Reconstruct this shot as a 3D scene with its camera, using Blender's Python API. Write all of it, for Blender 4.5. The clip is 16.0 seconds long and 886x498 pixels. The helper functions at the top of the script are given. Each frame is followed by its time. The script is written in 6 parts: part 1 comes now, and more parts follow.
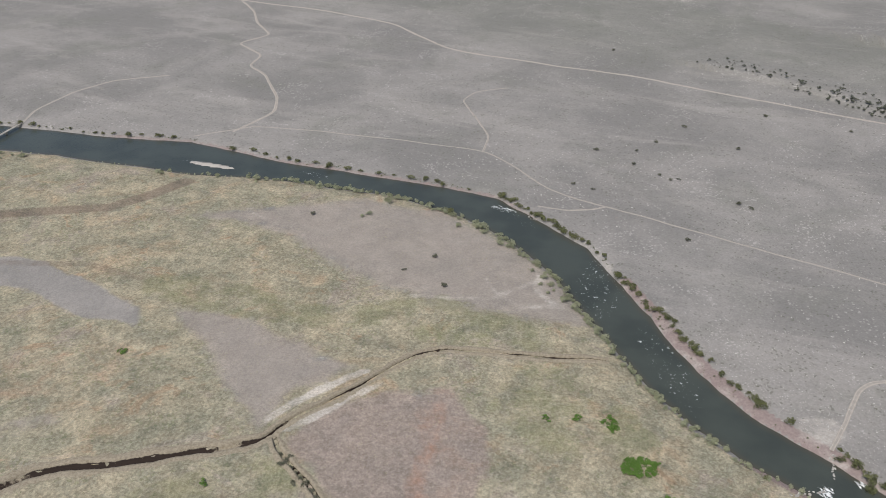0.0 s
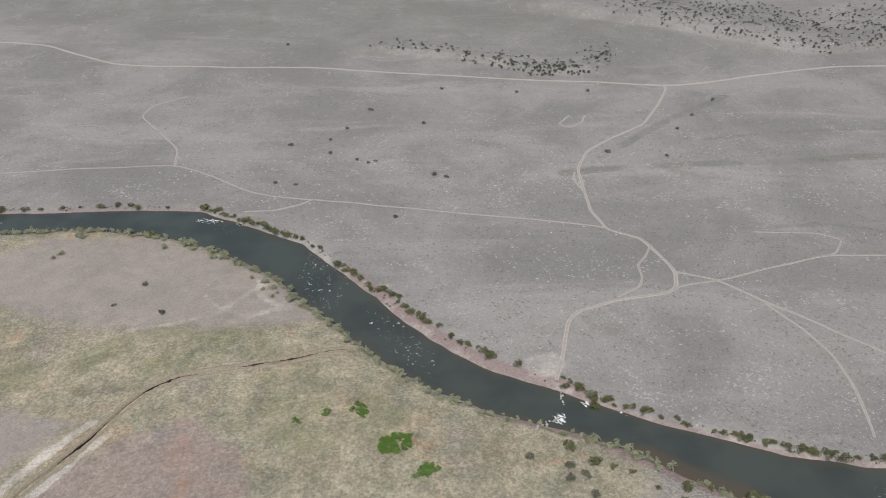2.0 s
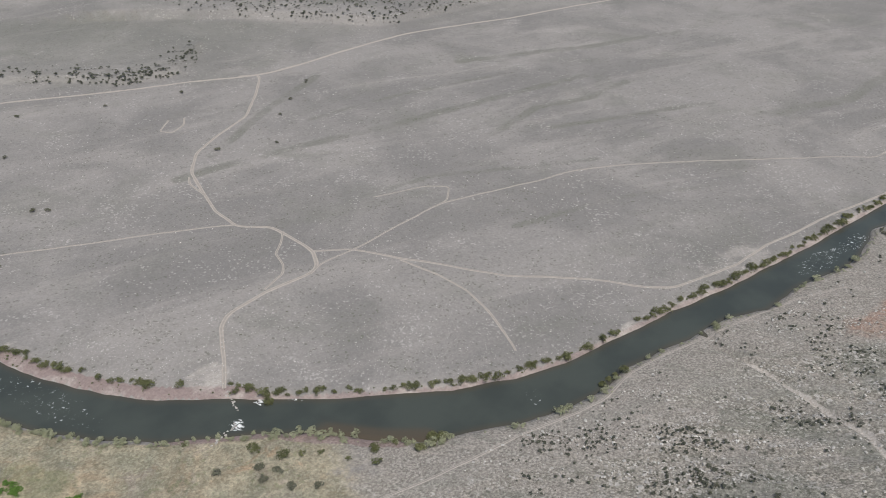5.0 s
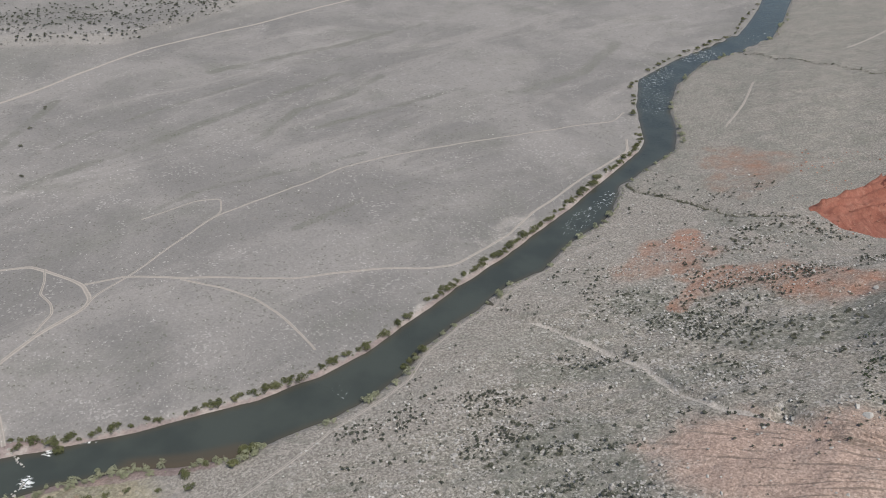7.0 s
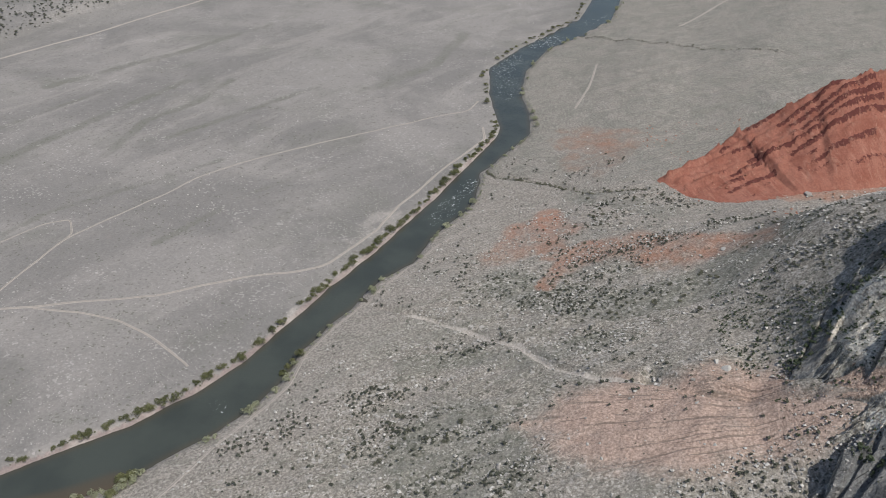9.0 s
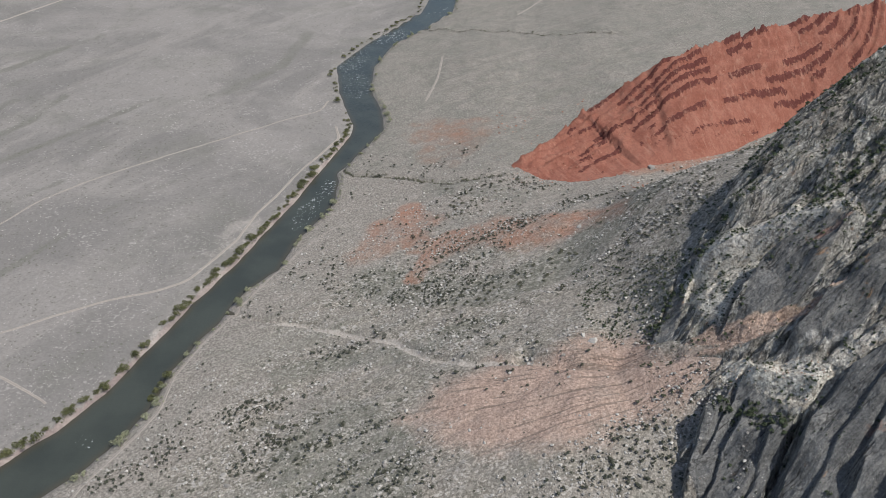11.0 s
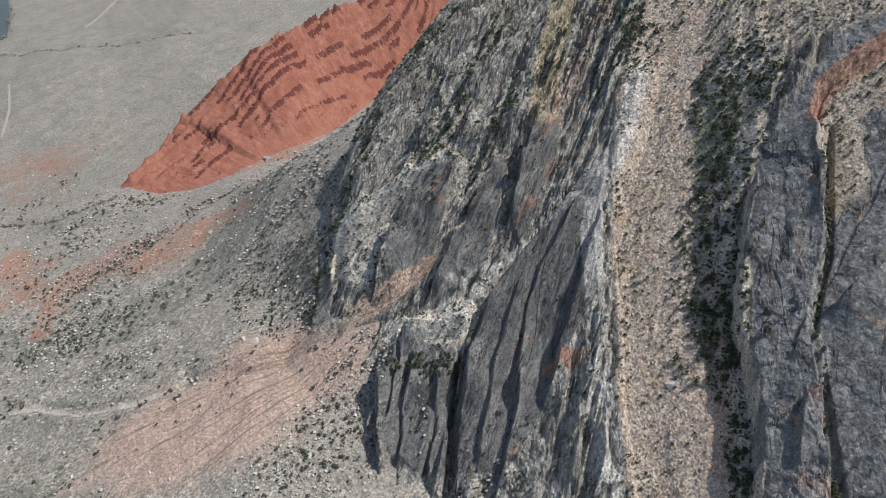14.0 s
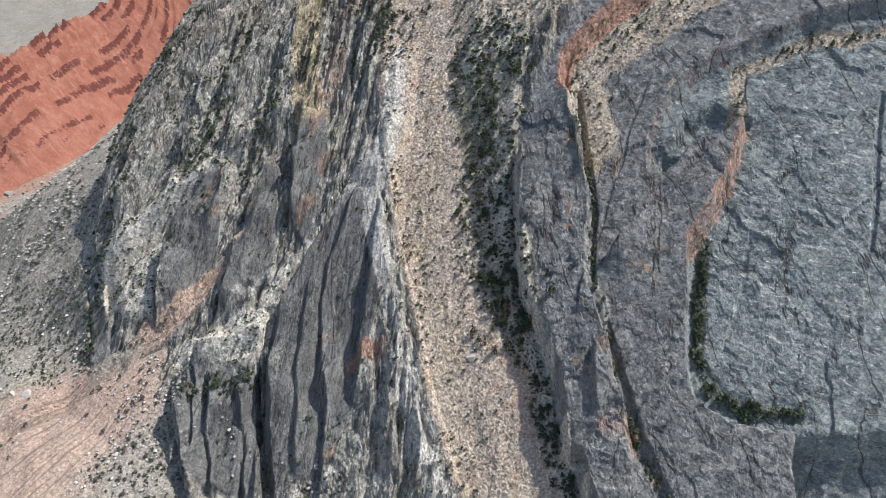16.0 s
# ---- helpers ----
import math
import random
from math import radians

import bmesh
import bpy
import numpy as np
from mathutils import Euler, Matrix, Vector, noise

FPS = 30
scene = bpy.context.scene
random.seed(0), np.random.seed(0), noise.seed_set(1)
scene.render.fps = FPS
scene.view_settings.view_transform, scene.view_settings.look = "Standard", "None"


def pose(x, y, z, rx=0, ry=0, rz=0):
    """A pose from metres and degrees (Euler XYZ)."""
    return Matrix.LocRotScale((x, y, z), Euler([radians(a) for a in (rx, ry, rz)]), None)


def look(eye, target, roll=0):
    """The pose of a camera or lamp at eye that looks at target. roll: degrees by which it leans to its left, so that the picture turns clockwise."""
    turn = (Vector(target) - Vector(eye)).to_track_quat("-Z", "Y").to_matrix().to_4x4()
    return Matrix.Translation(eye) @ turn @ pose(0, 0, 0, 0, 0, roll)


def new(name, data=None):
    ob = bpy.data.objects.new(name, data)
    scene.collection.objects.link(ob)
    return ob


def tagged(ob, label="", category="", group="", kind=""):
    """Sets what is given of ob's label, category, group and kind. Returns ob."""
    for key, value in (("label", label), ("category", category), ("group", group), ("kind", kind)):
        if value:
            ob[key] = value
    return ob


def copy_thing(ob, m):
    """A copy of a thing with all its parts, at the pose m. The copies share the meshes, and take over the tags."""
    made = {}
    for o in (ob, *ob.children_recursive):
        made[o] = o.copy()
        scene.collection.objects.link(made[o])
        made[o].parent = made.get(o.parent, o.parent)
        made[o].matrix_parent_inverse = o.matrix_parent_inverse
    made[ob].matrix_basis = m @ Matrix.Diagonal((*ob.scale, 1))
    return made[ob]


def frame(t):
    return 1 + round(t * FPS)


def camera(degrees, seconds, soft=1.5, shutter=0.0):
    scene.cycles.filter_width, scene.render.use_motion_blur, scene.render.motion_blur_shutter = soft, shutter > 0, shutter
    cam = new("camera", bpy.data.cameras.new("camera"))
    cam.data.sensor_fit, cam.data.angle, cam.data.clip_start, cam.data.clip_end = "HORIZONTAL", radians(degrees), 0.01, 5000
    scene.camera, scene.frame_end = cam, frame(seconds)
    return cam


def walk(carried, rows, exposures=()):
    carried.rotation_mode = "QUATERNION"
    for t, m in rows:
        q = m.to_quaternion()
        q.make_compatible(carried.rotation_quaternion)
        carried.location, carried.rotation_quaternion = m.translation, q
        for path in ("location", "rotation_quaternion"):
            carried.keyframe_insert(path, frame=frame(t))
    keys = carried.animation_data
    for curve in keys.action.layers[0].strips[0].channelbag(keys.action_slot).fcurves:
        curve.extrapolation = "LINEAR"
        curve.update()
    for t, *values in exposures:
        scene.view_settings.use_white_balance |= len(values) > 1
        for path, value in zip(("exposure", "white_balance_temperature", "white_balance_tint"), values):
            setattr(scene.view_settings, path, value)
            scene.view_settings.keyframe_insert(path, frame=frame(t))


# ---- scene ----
cam = camera(55.54, 16.0, 0.9)
# seconds, eye x, y, z, heading (clockwise from +y), pitch, lean
ROWS = [
    (0.0, 0.00, -0.01, 300.04, 0.000, -30.105, -0.591),
    (0.5, 0.18, 0.27, 300.10, 6.163, -30.131, -0.392),
    (1.0, 0.43, 0.57, 300.00, 11.604, -30.174, -0.142),
    (1.5, 0.83, 0.91, 299.73, 16.972, -30.239, 0.014),
    (2.0, 1.32, 1.24, 299.35, 22.008, -30.301, 0.025),
    (2.5, 1.86, 1.54, 298.90, 26.122, -30.402, 0.056),
    (3.0, 2.35, 1.83, 298.41, 30.766, -30.483, 0.077),
    (3.5, 2.73, 2.10, 297.89, 35.563, -30.539, 0.083),
    (4.0, 2.99, 2.34, 297.36, 40.484, -30.592, 0.026),
    (4.5, 3.10, 2.52, 296.84, 45.392, -30.642, -0.049),
    (7.0, -3.94, 1.00, 293.55, 67.439, -30.261, -0.284),
    (7.5, -4.32, 0.65, 293.36, 70.912, -30.289, -0.198),
    (8.0, -4.60, 0.31, 293.20, 73.869, -30.332, -0.173),
    (10.5, -4.09, 0.02, 293.70, 84.079, -30.670, -0.079),
    (11.0, -3.87, -0.06, 293.47, 88.259, -30.689, -0.000),
    (11.5, -3.45, -0.06, 293.12, 93.887, -30.680, 0.047),
    (12.0, -2.91, -0.02, 292.62, 99.872, -30.742, 0.106),
    (12.5, -2.31, 0.07, 291.94, 105.695, -30.783, 0.115),
    (13.0, -1.67, 0.25, 291.19, 110.089, -30.828, 0.071),
    (13.5, -0.93, 0.50, 290.42, 113.084, -30.838, -0.008),
    (14.0, -0.11, 0.73, 289.60, 116.605, -30.856, -0.078),
    (14.5, 0.72, 0.86, 288.71, 120.807, -30.867, -0.142),
    (15.0, 1.51, 0.87, 287.77, 125.234, -30.824, -0.204),
    (15.5, 2.25, 0.86, 286.77, 129.796, -30.788, -0.325),
    (16.0, 2.90, 0.86, 285.74, 133.834, -30.733, -0.410),
]
walk(cam, [(t, pose(x, y, z, 90 + pitch, 0, -yaw) @ pose(0, 0, 0, 0, 0, -roll)) for t, x, y, z, yaw, pitch, roll in ROWS],
     [(0.0, 0.0), (10.3, 0.03), (12.0, 0.11), (13.0, 0.2), (14.0, 0.26), (15.0, 0.44), (16.0, 0.63)])

# ---- light: high sun from the far side of the mountain, clear sky ----
SUN_HEADING, SUN_HEIGHT = 210.0, 59.0
world = bpy.data.worlds.new("sky")
scene.world = world
world.use_nodes = True
wn = world.node_tree.nodes
sky = wn.new("ShaderNodeTexSky")
sky.sky_type, sky.sun_disc = "NISHITA", False
sky.sun_elevation, sky.sun_rotation = radians(SUN_HEIGHT), radians(SUN_HEADING)
sky.dust_density = 1.5
wn["Background"].inputs["Strength"].default_value = 0.098
world.node_tree.links.new(sky.outputs[0], wn["Background"].inputs["Color"])
sun = new("sun", bpy.data.lights.new("sun", "SUN"))
sun.data.energy, sun.data.angle, sun.data.color = 3.6, radians(0.6), (1.0, 0.95, 0.89)
sh, se = radians(SUN_HEADING), radians(SUN_HEIGHT)
sun.matrix_world = look((900 * math.sin(sh) * math.cos(se), 900 * math.cos(sh) * math.cos(se), 900 * math.sin(se)), (0, 0, 0))

rng = np.random.RandomState(7)


# ---- number helpers ----
def lattice(ix, iy, seed):
    h = (ix.astype(np.int64) * 374761393 + iy.astype(np.int64) * 668265263 + seed * 974634777) & 0x7FFFFFFF
    h = ((h ^ (h >> 13)) * 1274126177) & 0x7FFFFFFF
    return ((h ^ (h >> 16)) & 0xFFFF) / 65535.0


def vnoise(x, y, seed=0):
    x, y = np.asarray(x, float), np.asarray(y, float)
    ix, iy = np.floor(x), np.floor(y)
    fx, fy = x - ix, y - iy
    fx, fy = fx * fx * (3 - 2 * fx), fy * fy * (3 - 2 * fy)
    a, b = lattice(ix, iy, seed), lattice(ix + 1, iy, seed)
    c, d = lattice(ix, iy + 1, seed), lattice(ix + 1, iy + 1, seed)
    return (a + (b - a) * fx) * (1 - fy) + (c + (d - c) * fx) * fy


def fbm(x, y, size, octaves=4, seed=0):
    total, amp, norm = 0.0, 1.0, 0.0
    for o in range(octaves):
        total = total + amp * (vnoise(x / size * 2 ** o, y / size * 2 ** o, seed + o * 17) * 2 - 1)
        norm, amp = norm + amp, amp * 0.5
    return total / norm


def ridged(x, y, octaves=4, seed=0):
    total, amp, norm = 0.0, 1.0, 0.0
    for o in range(octaves):
        n = 1 - np.abs(vnoise(x * 2 ** o, y * 2 ** o, seed + o * 13) * 2 - 1)
        total = total + amp * n * n
        norm, amp = norm + amp, amp * 0.5
    return total / norm


def smooth(lo, hi, v):
    k = np.clip((v - lo) / (hi - lo), 0, 1)
    return k * k * (3 - 2 * k)


def along(x, y, pts):
    """Distance to a plan line, the side (plus: to the right of its way) and how far along it (in metres)."""
    best = np.full(np.shape(x), 1e18)
    side, run, gone = np.zeros(np.shape(x)), np.zeros(np.shape(x)), 0.0
    for (x0, y0), (x1, y1) in zip(pts[:-1], pts[1:]):
        dx, dy = x1 - x0, y1 - y0
        length = math.hypot(dx, dy)
        k = np.clip(((x - x0) * dx + (y - y0) * dy) / (length * length), 0, 1)
        ex, ey = x - x0 - k * dx, y - y0 - k * dy
        d2 = ex * ex + ey * ey
        near = d2 < best
        best = np.where(near, d2, best)
        side = np.where(near, np.sign(dy * ex - dx * ey), side)
        run = np.where(near, gone + k * length, run)
        gone += length
    return np.sqrt(best), side, run


def resample(pts, step, wobble=0.0, seed=0):
    """Points every step metres along a smooth line through pts."""
    p = np.array(pts, float)
    cut = np.r_[0, np.cumsum(np.hypot(*np.diff(p, axis=0).T))]
    s = np.arange(0, cut[-1], step)
    q = np.stack([np.interp(s, cut, p[:, 0]), np.interp(s, cut, p[:, 1])], 1)
    n = max(1, int(np.median(np.diff(cut)) * 0.35 / step))
    if n > 1 and len(q) > 2 * n:
        pad = np.vstack([np.repeat(q[:1], n, 0), q, np.repeat(q[-1:], n, 0)])
        box = np.ones(n) / n
        q2 = np.stack([np.convolve(np.convolve(pad[:, i], box, "same"), box, "same")[n:-n] for i in (0, 1)], 1)
        q2[0], q2[-1] = q[0], q[-1]
        q = q2
    if wobble:
        d = np.gradient(q, axis=0)
        d /= np.hypot(*d.T)[:, None] + 1e-9
        w = fbm(s, s * 0 + seed * 9.3, 25, 3, seed) * wobble
        q = q + np.stack([-d[:, 1], d[:, 0]], 1) * w[:, None]
    return q


# ---- the plan ----
FAR_BANK = [(-4500, 1700), (-900, 860), (-418, 741), (-303, 715), (-228, 705), (-194, 690), (-139, 663), (-88, 647), (-40, 631), (7, 614), (43, 598),
            (71, 562), (103, 520), (116, 479), (130, 436), (138, 401), (151, 370), (165, 342), (186, 319), (196, 306), (212, 287), (233, 264), (255, 243),
            (276, 223), (306, 203), (335, 189), (364, 181), (414, 168), (472, 150), (548, 131), (606, 119), (680, 103), (707, 103), (788, 127), (873, 141),
            (959, 114), (1016, 90), (1094, 60), (1216, 50), (1284, 48), (1700, 90), (4500, 300)]
NEAR_BANK = [(-4500, 1620), (-900, 800), (-392, 684), (-338, 673), (-293, 659), (-257, 651), (-210, 636), (-162, 632), (-123, 625), (-85, 612), (-38, 600),
             (7, 572), (32, 548), (55, 519), (75, 482), (91, 435), (105, 392), (117, 360), (135, 331), (152, 308), (174, 287), (189, 274), (208, 252),
             (223, 225), (236, 208), (254, 197), (276, 181), (303, 167), (328, 161), (352, 161), (403, 145), (435, 137), (460, 122), (498, 117), (536, 103),
             (567, 99), (608, 102), (662, 85), (699, 74), (752, 83), (801, 97), (872, 100), (949, 87), (1007, 57), (1098, 20), (1201, 13), (1300, 11),
             (1700, 40), (4500, 230)]
MAIN_TRACK = [(-700, 1420), (-284, 1195), (-175, 1152), (-64, 1085), (-34, 1034), (8, 976), (113, 927), (213, 882), (310, 819), (410, 758), (461, 729),
              (528, 690), (576, 681), (654, 677), (737, 670), (876, 618), (1092, 550), (1500, 420)]
DITCH = [(-330, 210), (-207, 285), (-197, 293), (-180, 298), (-159, 300), (-141, 305), (-126, 309), (-107, 312), (-91, 318), (-82, 330), (-66, 343),
         (-44, 362), (-26, 380), (-12, 391), (3, 395), (26, 393), (55, 389), (97, 386)]
DITCH_ARM = [(-85, 322), (-82, 313), (-73, 301), (-64, 290), (-57, 279), (-40, 250)]
WASH = [(410, 140), (400, 126), (394, 108), (388, 91), (378, 72), (359, 38), (338, 18), (324, -5), (318, -28)]
CREEK = [(608, 98), (598, 88), (591, 65), (581, 42), (564, 12), (567, -25)]
FAR_CREEK = [(1010, 55), (997, 38), (972, -5), (951, -52), (923, -99), (900, -160)]
FAN_CHANNEL = [(322, -30), (316, -37), (306, -54), (304, -70), (299, -82), (294, -91)]
FAN = [(296, -91), (321, -81), (328, -58), (322, -38), (319, -7), (313, 18), (292, 30), (264, 2), (253, -30), (259, -56), (266, -82), (272, -103), (285, -111)]
TERRACE = [(560, 940), (640, 860), (675, 809), (712, 748), (737, 716), (780, 703), (851, 688), (922, 688), (1050, 645)]
EAST_EDGE = [(283, -40), (310, -86), (339, -102), (364, -123), (381, -142), (388, -164), (391, -190), (400, -260), (420, -400)]


def banks(x, y):
    """Metres outside the water on the far side and on the near side (minus: towards the water)."""
    wob = 1.2 * fbm(x, y, 14, 2, 5)
    df, sf, _ = along(x, y, FAR_BANK)
    dn, sn, _ = along(x, y, NEAR_BANK)
    return -df * sf + wob, dn * sn + wob


def foot(x, y):
    return (x - 324) * 0.33 - (y + 67) * 0.94


ROCK_FOOT = [(280, -110), (262, -98), (240, -84), (212, -70), (190, -64)]


def apron(x, y, dn):
    w = smooth(110, 250, x + (200 - y) * 0.6)
    z = w * (47 * np.clip(dn / 215, 0, 1) ** 1.6 + 0.1 * np.clip(dn - 215, 0, 400)) * (0.6 + 0.4 * smooth(170, 285, x)) * (1 - 0.42 * smooth(470, 545, x) * smooth(10, -80, y))
    cone = 74 - 0.56 * np.hypot(x - 290, y + 114) + 2 * fbm(x, y, 25, 3, 14)
    d, s, _ = along(x, y, ROCK_FOOT)
    cone = cone - 14 * smooth(0, 12, -d * s) * smooth(60, 30, d)
    return np.maximum(z, np.where(z > 5, cone, z))


HILL_RIDGE = [(582, -40), (612, -69), (631, -90), (640, -120), (645, -144), (645, -152), (645, -162), (655, -181), (668, -220), (690, -266), (700, -340), (690, -450)]
HILL_RIDGE_Z = [23, 31, 43, 62, 77, 82, 87, 90, 97, 103, 118, 130]
STRATA = [(560, -8), (700, -290)]
HILL_FOOT = [(590, -34), (578, -40), (562, -54), (552, -78), (548, -103), (562, -136), (569, -168), (584, -199), (615, -237), (634, -264), (650, -340), (640, -450)]


def ground_z(x, y):
    x, y = np.asarray(x, float), np.asarray(y, float)
    df, dn = banks(x, y)
    far, near = df > 0, dn > 0
    out = np.where(far, df, np.where(near, dn, np.maximum(df, dn)))
    z = np.where(out < 0, np.maximum(-2.5, out * 0.5), 2.4 * (1 - np.exp(-np.maximum(out, 0) / 3.2)) - 0.02)
    land = smooth(2, 30, out)
    roll = fbm(x, y, 90, 3, 3) * 1.1 + fbm(x * 0.5 + y * 0.9, (y - x * 0.6) * 3, 140, 3, 8) * 0.9
    _, side, _ = dist_main = along(x, y, MAIN_TRACK)
    beyond = np.clip(-dist_main[0] * side, 0, None)
    plain = land * (roll + 0.009 * np.clip(out, 0, 700)) + 0.028 * np.clip(beyond - 15, 0, 500) * smooth(0, 1, far * 1.0)
    plain = plain + np.where(far, 0.16 * np.clip(df - 1300, 0, 2600) + 40 * fbm(x, y, 700, 4, 77) * smooth(1300, 2600, df), 0)
    # low scarps under the bush-covered terraces
    dm, sm, _ = along(x, y, [(300, 900), (382, 833), (419, 775), (479, 756), (520, 790)])
    plain = plain + np.where(far, 5 * smooth(-4, 5, -dm * sm) * smooth(70, 10, dm), 0)
    dm, sm, _ = along(x, y, TERRACE)
    plain = plain + np.where(far, 9 * smooth(-5, 7, -dm * sm) * smooth(150, 40, dm), 0)
    meadow = land * (fbm(x, y, 45, 3, 31) * 0.5 + 0.8)
    slope = apron(x, y, dn)
    rough = smooth(2, 12, slope)
    near_z = np.where(rough > 0, meadow * (1 - rough) + rough * (fbm(x, y, 40, 4, 12) * 1.8 + fbm(x * 0.87 + y * 0.5, (y * 0.87 - x * 0.5) * 0.35, 9, 3, 16) * 0.9 + fbm(x, y, 5, 2, 17) * 0.35), meadow) + slope
    d, s, run = along(x, y, EAST_EDGE)
    up = foot(x, y)
    side_z = np.interp(up, [-60, -20, 13, 38, 66, 89, 137, 200], [0, 22, 50, 68, 86, 99, 120, 140]) - np.interp(up, [0, 40, 90, 170], [0.23, 0.27, 0.36, 0.5]) * d + 5 * np.exp(-d / 14) * smooth(0, 40, up) - 0.005 * np.clip(d - 55, 0, 150) ** 2 + 2 * fbm(x, y, 30, 3, 15)
    blend = np.clip(0.5 + 0.5 * (side_z - near_z) / 14, 0, 1)
    near_z = np.where(s < 0, near_z + (side_z - near_z) * blend + 14 * 0.5 * blend * (1 - blend), near_z)
    z = z + np.where(far, plain, np.where(near, near_z, 0)) + 2.9 * blob(x, y, -198, 656, 27, 5, -17)
    for line, deep, wide in ((DITCH, 1.7, 2.6), (DITCH[:10], 1.6, 6.0), (DITCH_ARM, 1.5, 3.0), (WASH, 2.2, 4.0), (CREEK, 2.0, 4.0), (FAR_CREEK, 2.5, 6.0), (FAN_CHANNEL, 4.0, 6.0)):
        d, _, _ = along(x, y, line)
        z = z - deep * np.clip(1 - d / wide, 0, 1) ** 0.7 + 0.5 * np.exp(-((d - wide * 1.5) / wide) ** 2)
    return z


def strata(x, y):
    """How deep in the tilted beds of the red hill a place lies."""
    d, s, _ = along(x, y, STRATA)
    return d * s + 5 * fbm(x, y, 70, 3, 5) + 1.2 * fbm(x, y, 9, 3, 6) + 200


def hill_z(x, y):
    g = ground_z(x, y)
    d, s, run = along(x, y, HILL_RIDGE)
    df, sf, _ = along(x, y, HILL_FOOT)
    cut = np.r_[0, np.cumsum([math.hypot(b[0] - a[0], b[1] - a[1]) for a, b in zip(HILL_RIDGE[:-1], HILL_RIDGE[1:])])]
    top = np.interp(run, cut, HILL_RIDGE_Z)
    inside = -sf * df
    f = np.where(s > 0, np.clip(inside / (np.clip(inside, 0, None) + d + 1e-6), 0, 1) * (inside > 0), np.clip(1 - d / (6 + 34 * smooth(20, 240, run)), 0, 1))
    base = np.minimum(g, top)
    z = base + (top - base) * f ** 0.85 - 5 * smooth(0, 10, np.where(s > 0, -inside, d - 4 - 32 * smooth(20, 240, run)))
    face = smooth(0.02, 0.3, f)
    warp = strata(x, y)
    step = (warp / 7.0) % 1.0
    z = z + face * smooth(0.25, 0.55, f) * (s > 0) * 6.0 * (np.clip(step * 5, 0, 1) - step) * (0.35 + 0.65 * smooth(0.25, 0.5, vnoise(run / 30, warp / 7.0 // 1, 3)))
    gul = ridged(run / 13 + d * 0.02, d / 60, 3, 61)
    z = z + face * (gul - 0.5) * 3.4 * (1 - f * 0.7) + face * fbm(x, y, 7, 4, 9) * 1.5 + 5.5 * ((run / 19 + 1.6 * vnoise(run / 26, run * 0, 6)) % 1.0 - 0.5) * (0.4 + vnoise(run / 30, run * 0, 5)) * np.exp(-d / 8) * smooth(10, 60, run)
    return z


# crests of the mountain: plan line going uphill, height, reach to the left, reach to the right
CRESTS = [
    ([(308, -86), (339, -104), (362, -125), (379, -144), (385, -166), (386, -192)], 2.5, 4, 9),
    ([(140, -134), (157, -143), (182, -154), (197, -163), (213, -171), (232, -181), (241, -191), (249, -206), (268, -226)], 7, 20, 9),
    ([(262, -112), (255, -124), (246, -136)], 5, 7, 3),
    ([(240, -104), (236, -118), (232, -128)], 5, 7, 3),
    ([(325, -140), (344, -178), (359, -197)], 5, 8, 4),
    ([(296, -140), (302, -160), (300, -178)], 5, 7, 3),
    ([(272, -150), (274, -172), (272, -192)], 6, 8, 3),
    ([(100, -176), (115, -189), (124, -193), (138, -205), (148, -209), (164, -228), (180, -236), (192, -250)], 6, 13, 2),
]
# ramps: gentle and covered with debris above the line (to its left), a tall striped face below it
RAMPS = [
    ([(338, -100), (332, -111), (327, -126), (320, -141), (311, -158)], 8, 9, 14, 5),
    ([(314, -162), (301, -182), (286, -195)], 8, 8, 12, 5),
    ([(345, -122), (344, -150), (338, -175), (325, -205)], 7, 6, 10, 5),
    ([(366, -128), (366, -152), (362, -178), (351, -205)], 6, 5, 8, 5),
]
GULLIES = [
    ([(327, -49), (295, -90), (292, -106), (286, -118), (285, -132), (283, -148)], 3, 6),
    ([(212, -98), (226, -112), (240, -130), (247, -140)], 5, 4),
    ([(86, -181), (105, -187), (115, -192), (130, -200), (145, -208), (159, -225), (174, -236), (189, -248)], 3, 2.6),
    ([(70, -219), (84, -211.5), (95, -210), (104, -214), (115, -228), (121, -238)], 1.0, 3),
    ([(131, -271), (136, -270)], 6, 2.4),
    ([(145, -256), (152, -250)], 2.5, 1.8),
    ([(268, -114), (256, -106), (240, -94)], 3, 1.4),
    ([(102, -160), (116, -167), (131, -173), (145, -182), (160, -188), (180, -198), (200, -209), (215, -227), (232, -246)], 0.5, 9),
    ([(118, -146), (136, -158), (165, -174), (184, -184), (210, -197), (232, -212), (252, -227), (270, -244), (285, -262)], 3.5, 22),
]
SCREE = GULLIES[-1][0]
TREE_BELT = GULLIES[-2][0]
PLATE_EDGE = [(44, -192), (64, -209), (68, -215), (84, -207), (96, -205), (106, -210), (118, -225), (124, -233), (124, -241), (124, -253), (130, -268), (136, -267), (143, -256),
              (151, -245), (156, -251), (158, -264), (154, -275), (142, -289), (132, -300), (120, -309), (60, -348)]
FACE_TOP = [(131, -272), (138, -284), (127, -295), (114, -303), (106, -312), (50, -345)]
FACE_FOOT = [(68, -216), (59, -222), (48, -230), (10, -258)]
RED_EDGE = [(181, -237), (193, -245), (200, -254), (198, -264), (193, -275), (185, -288), (160, -320), (110, -350)]


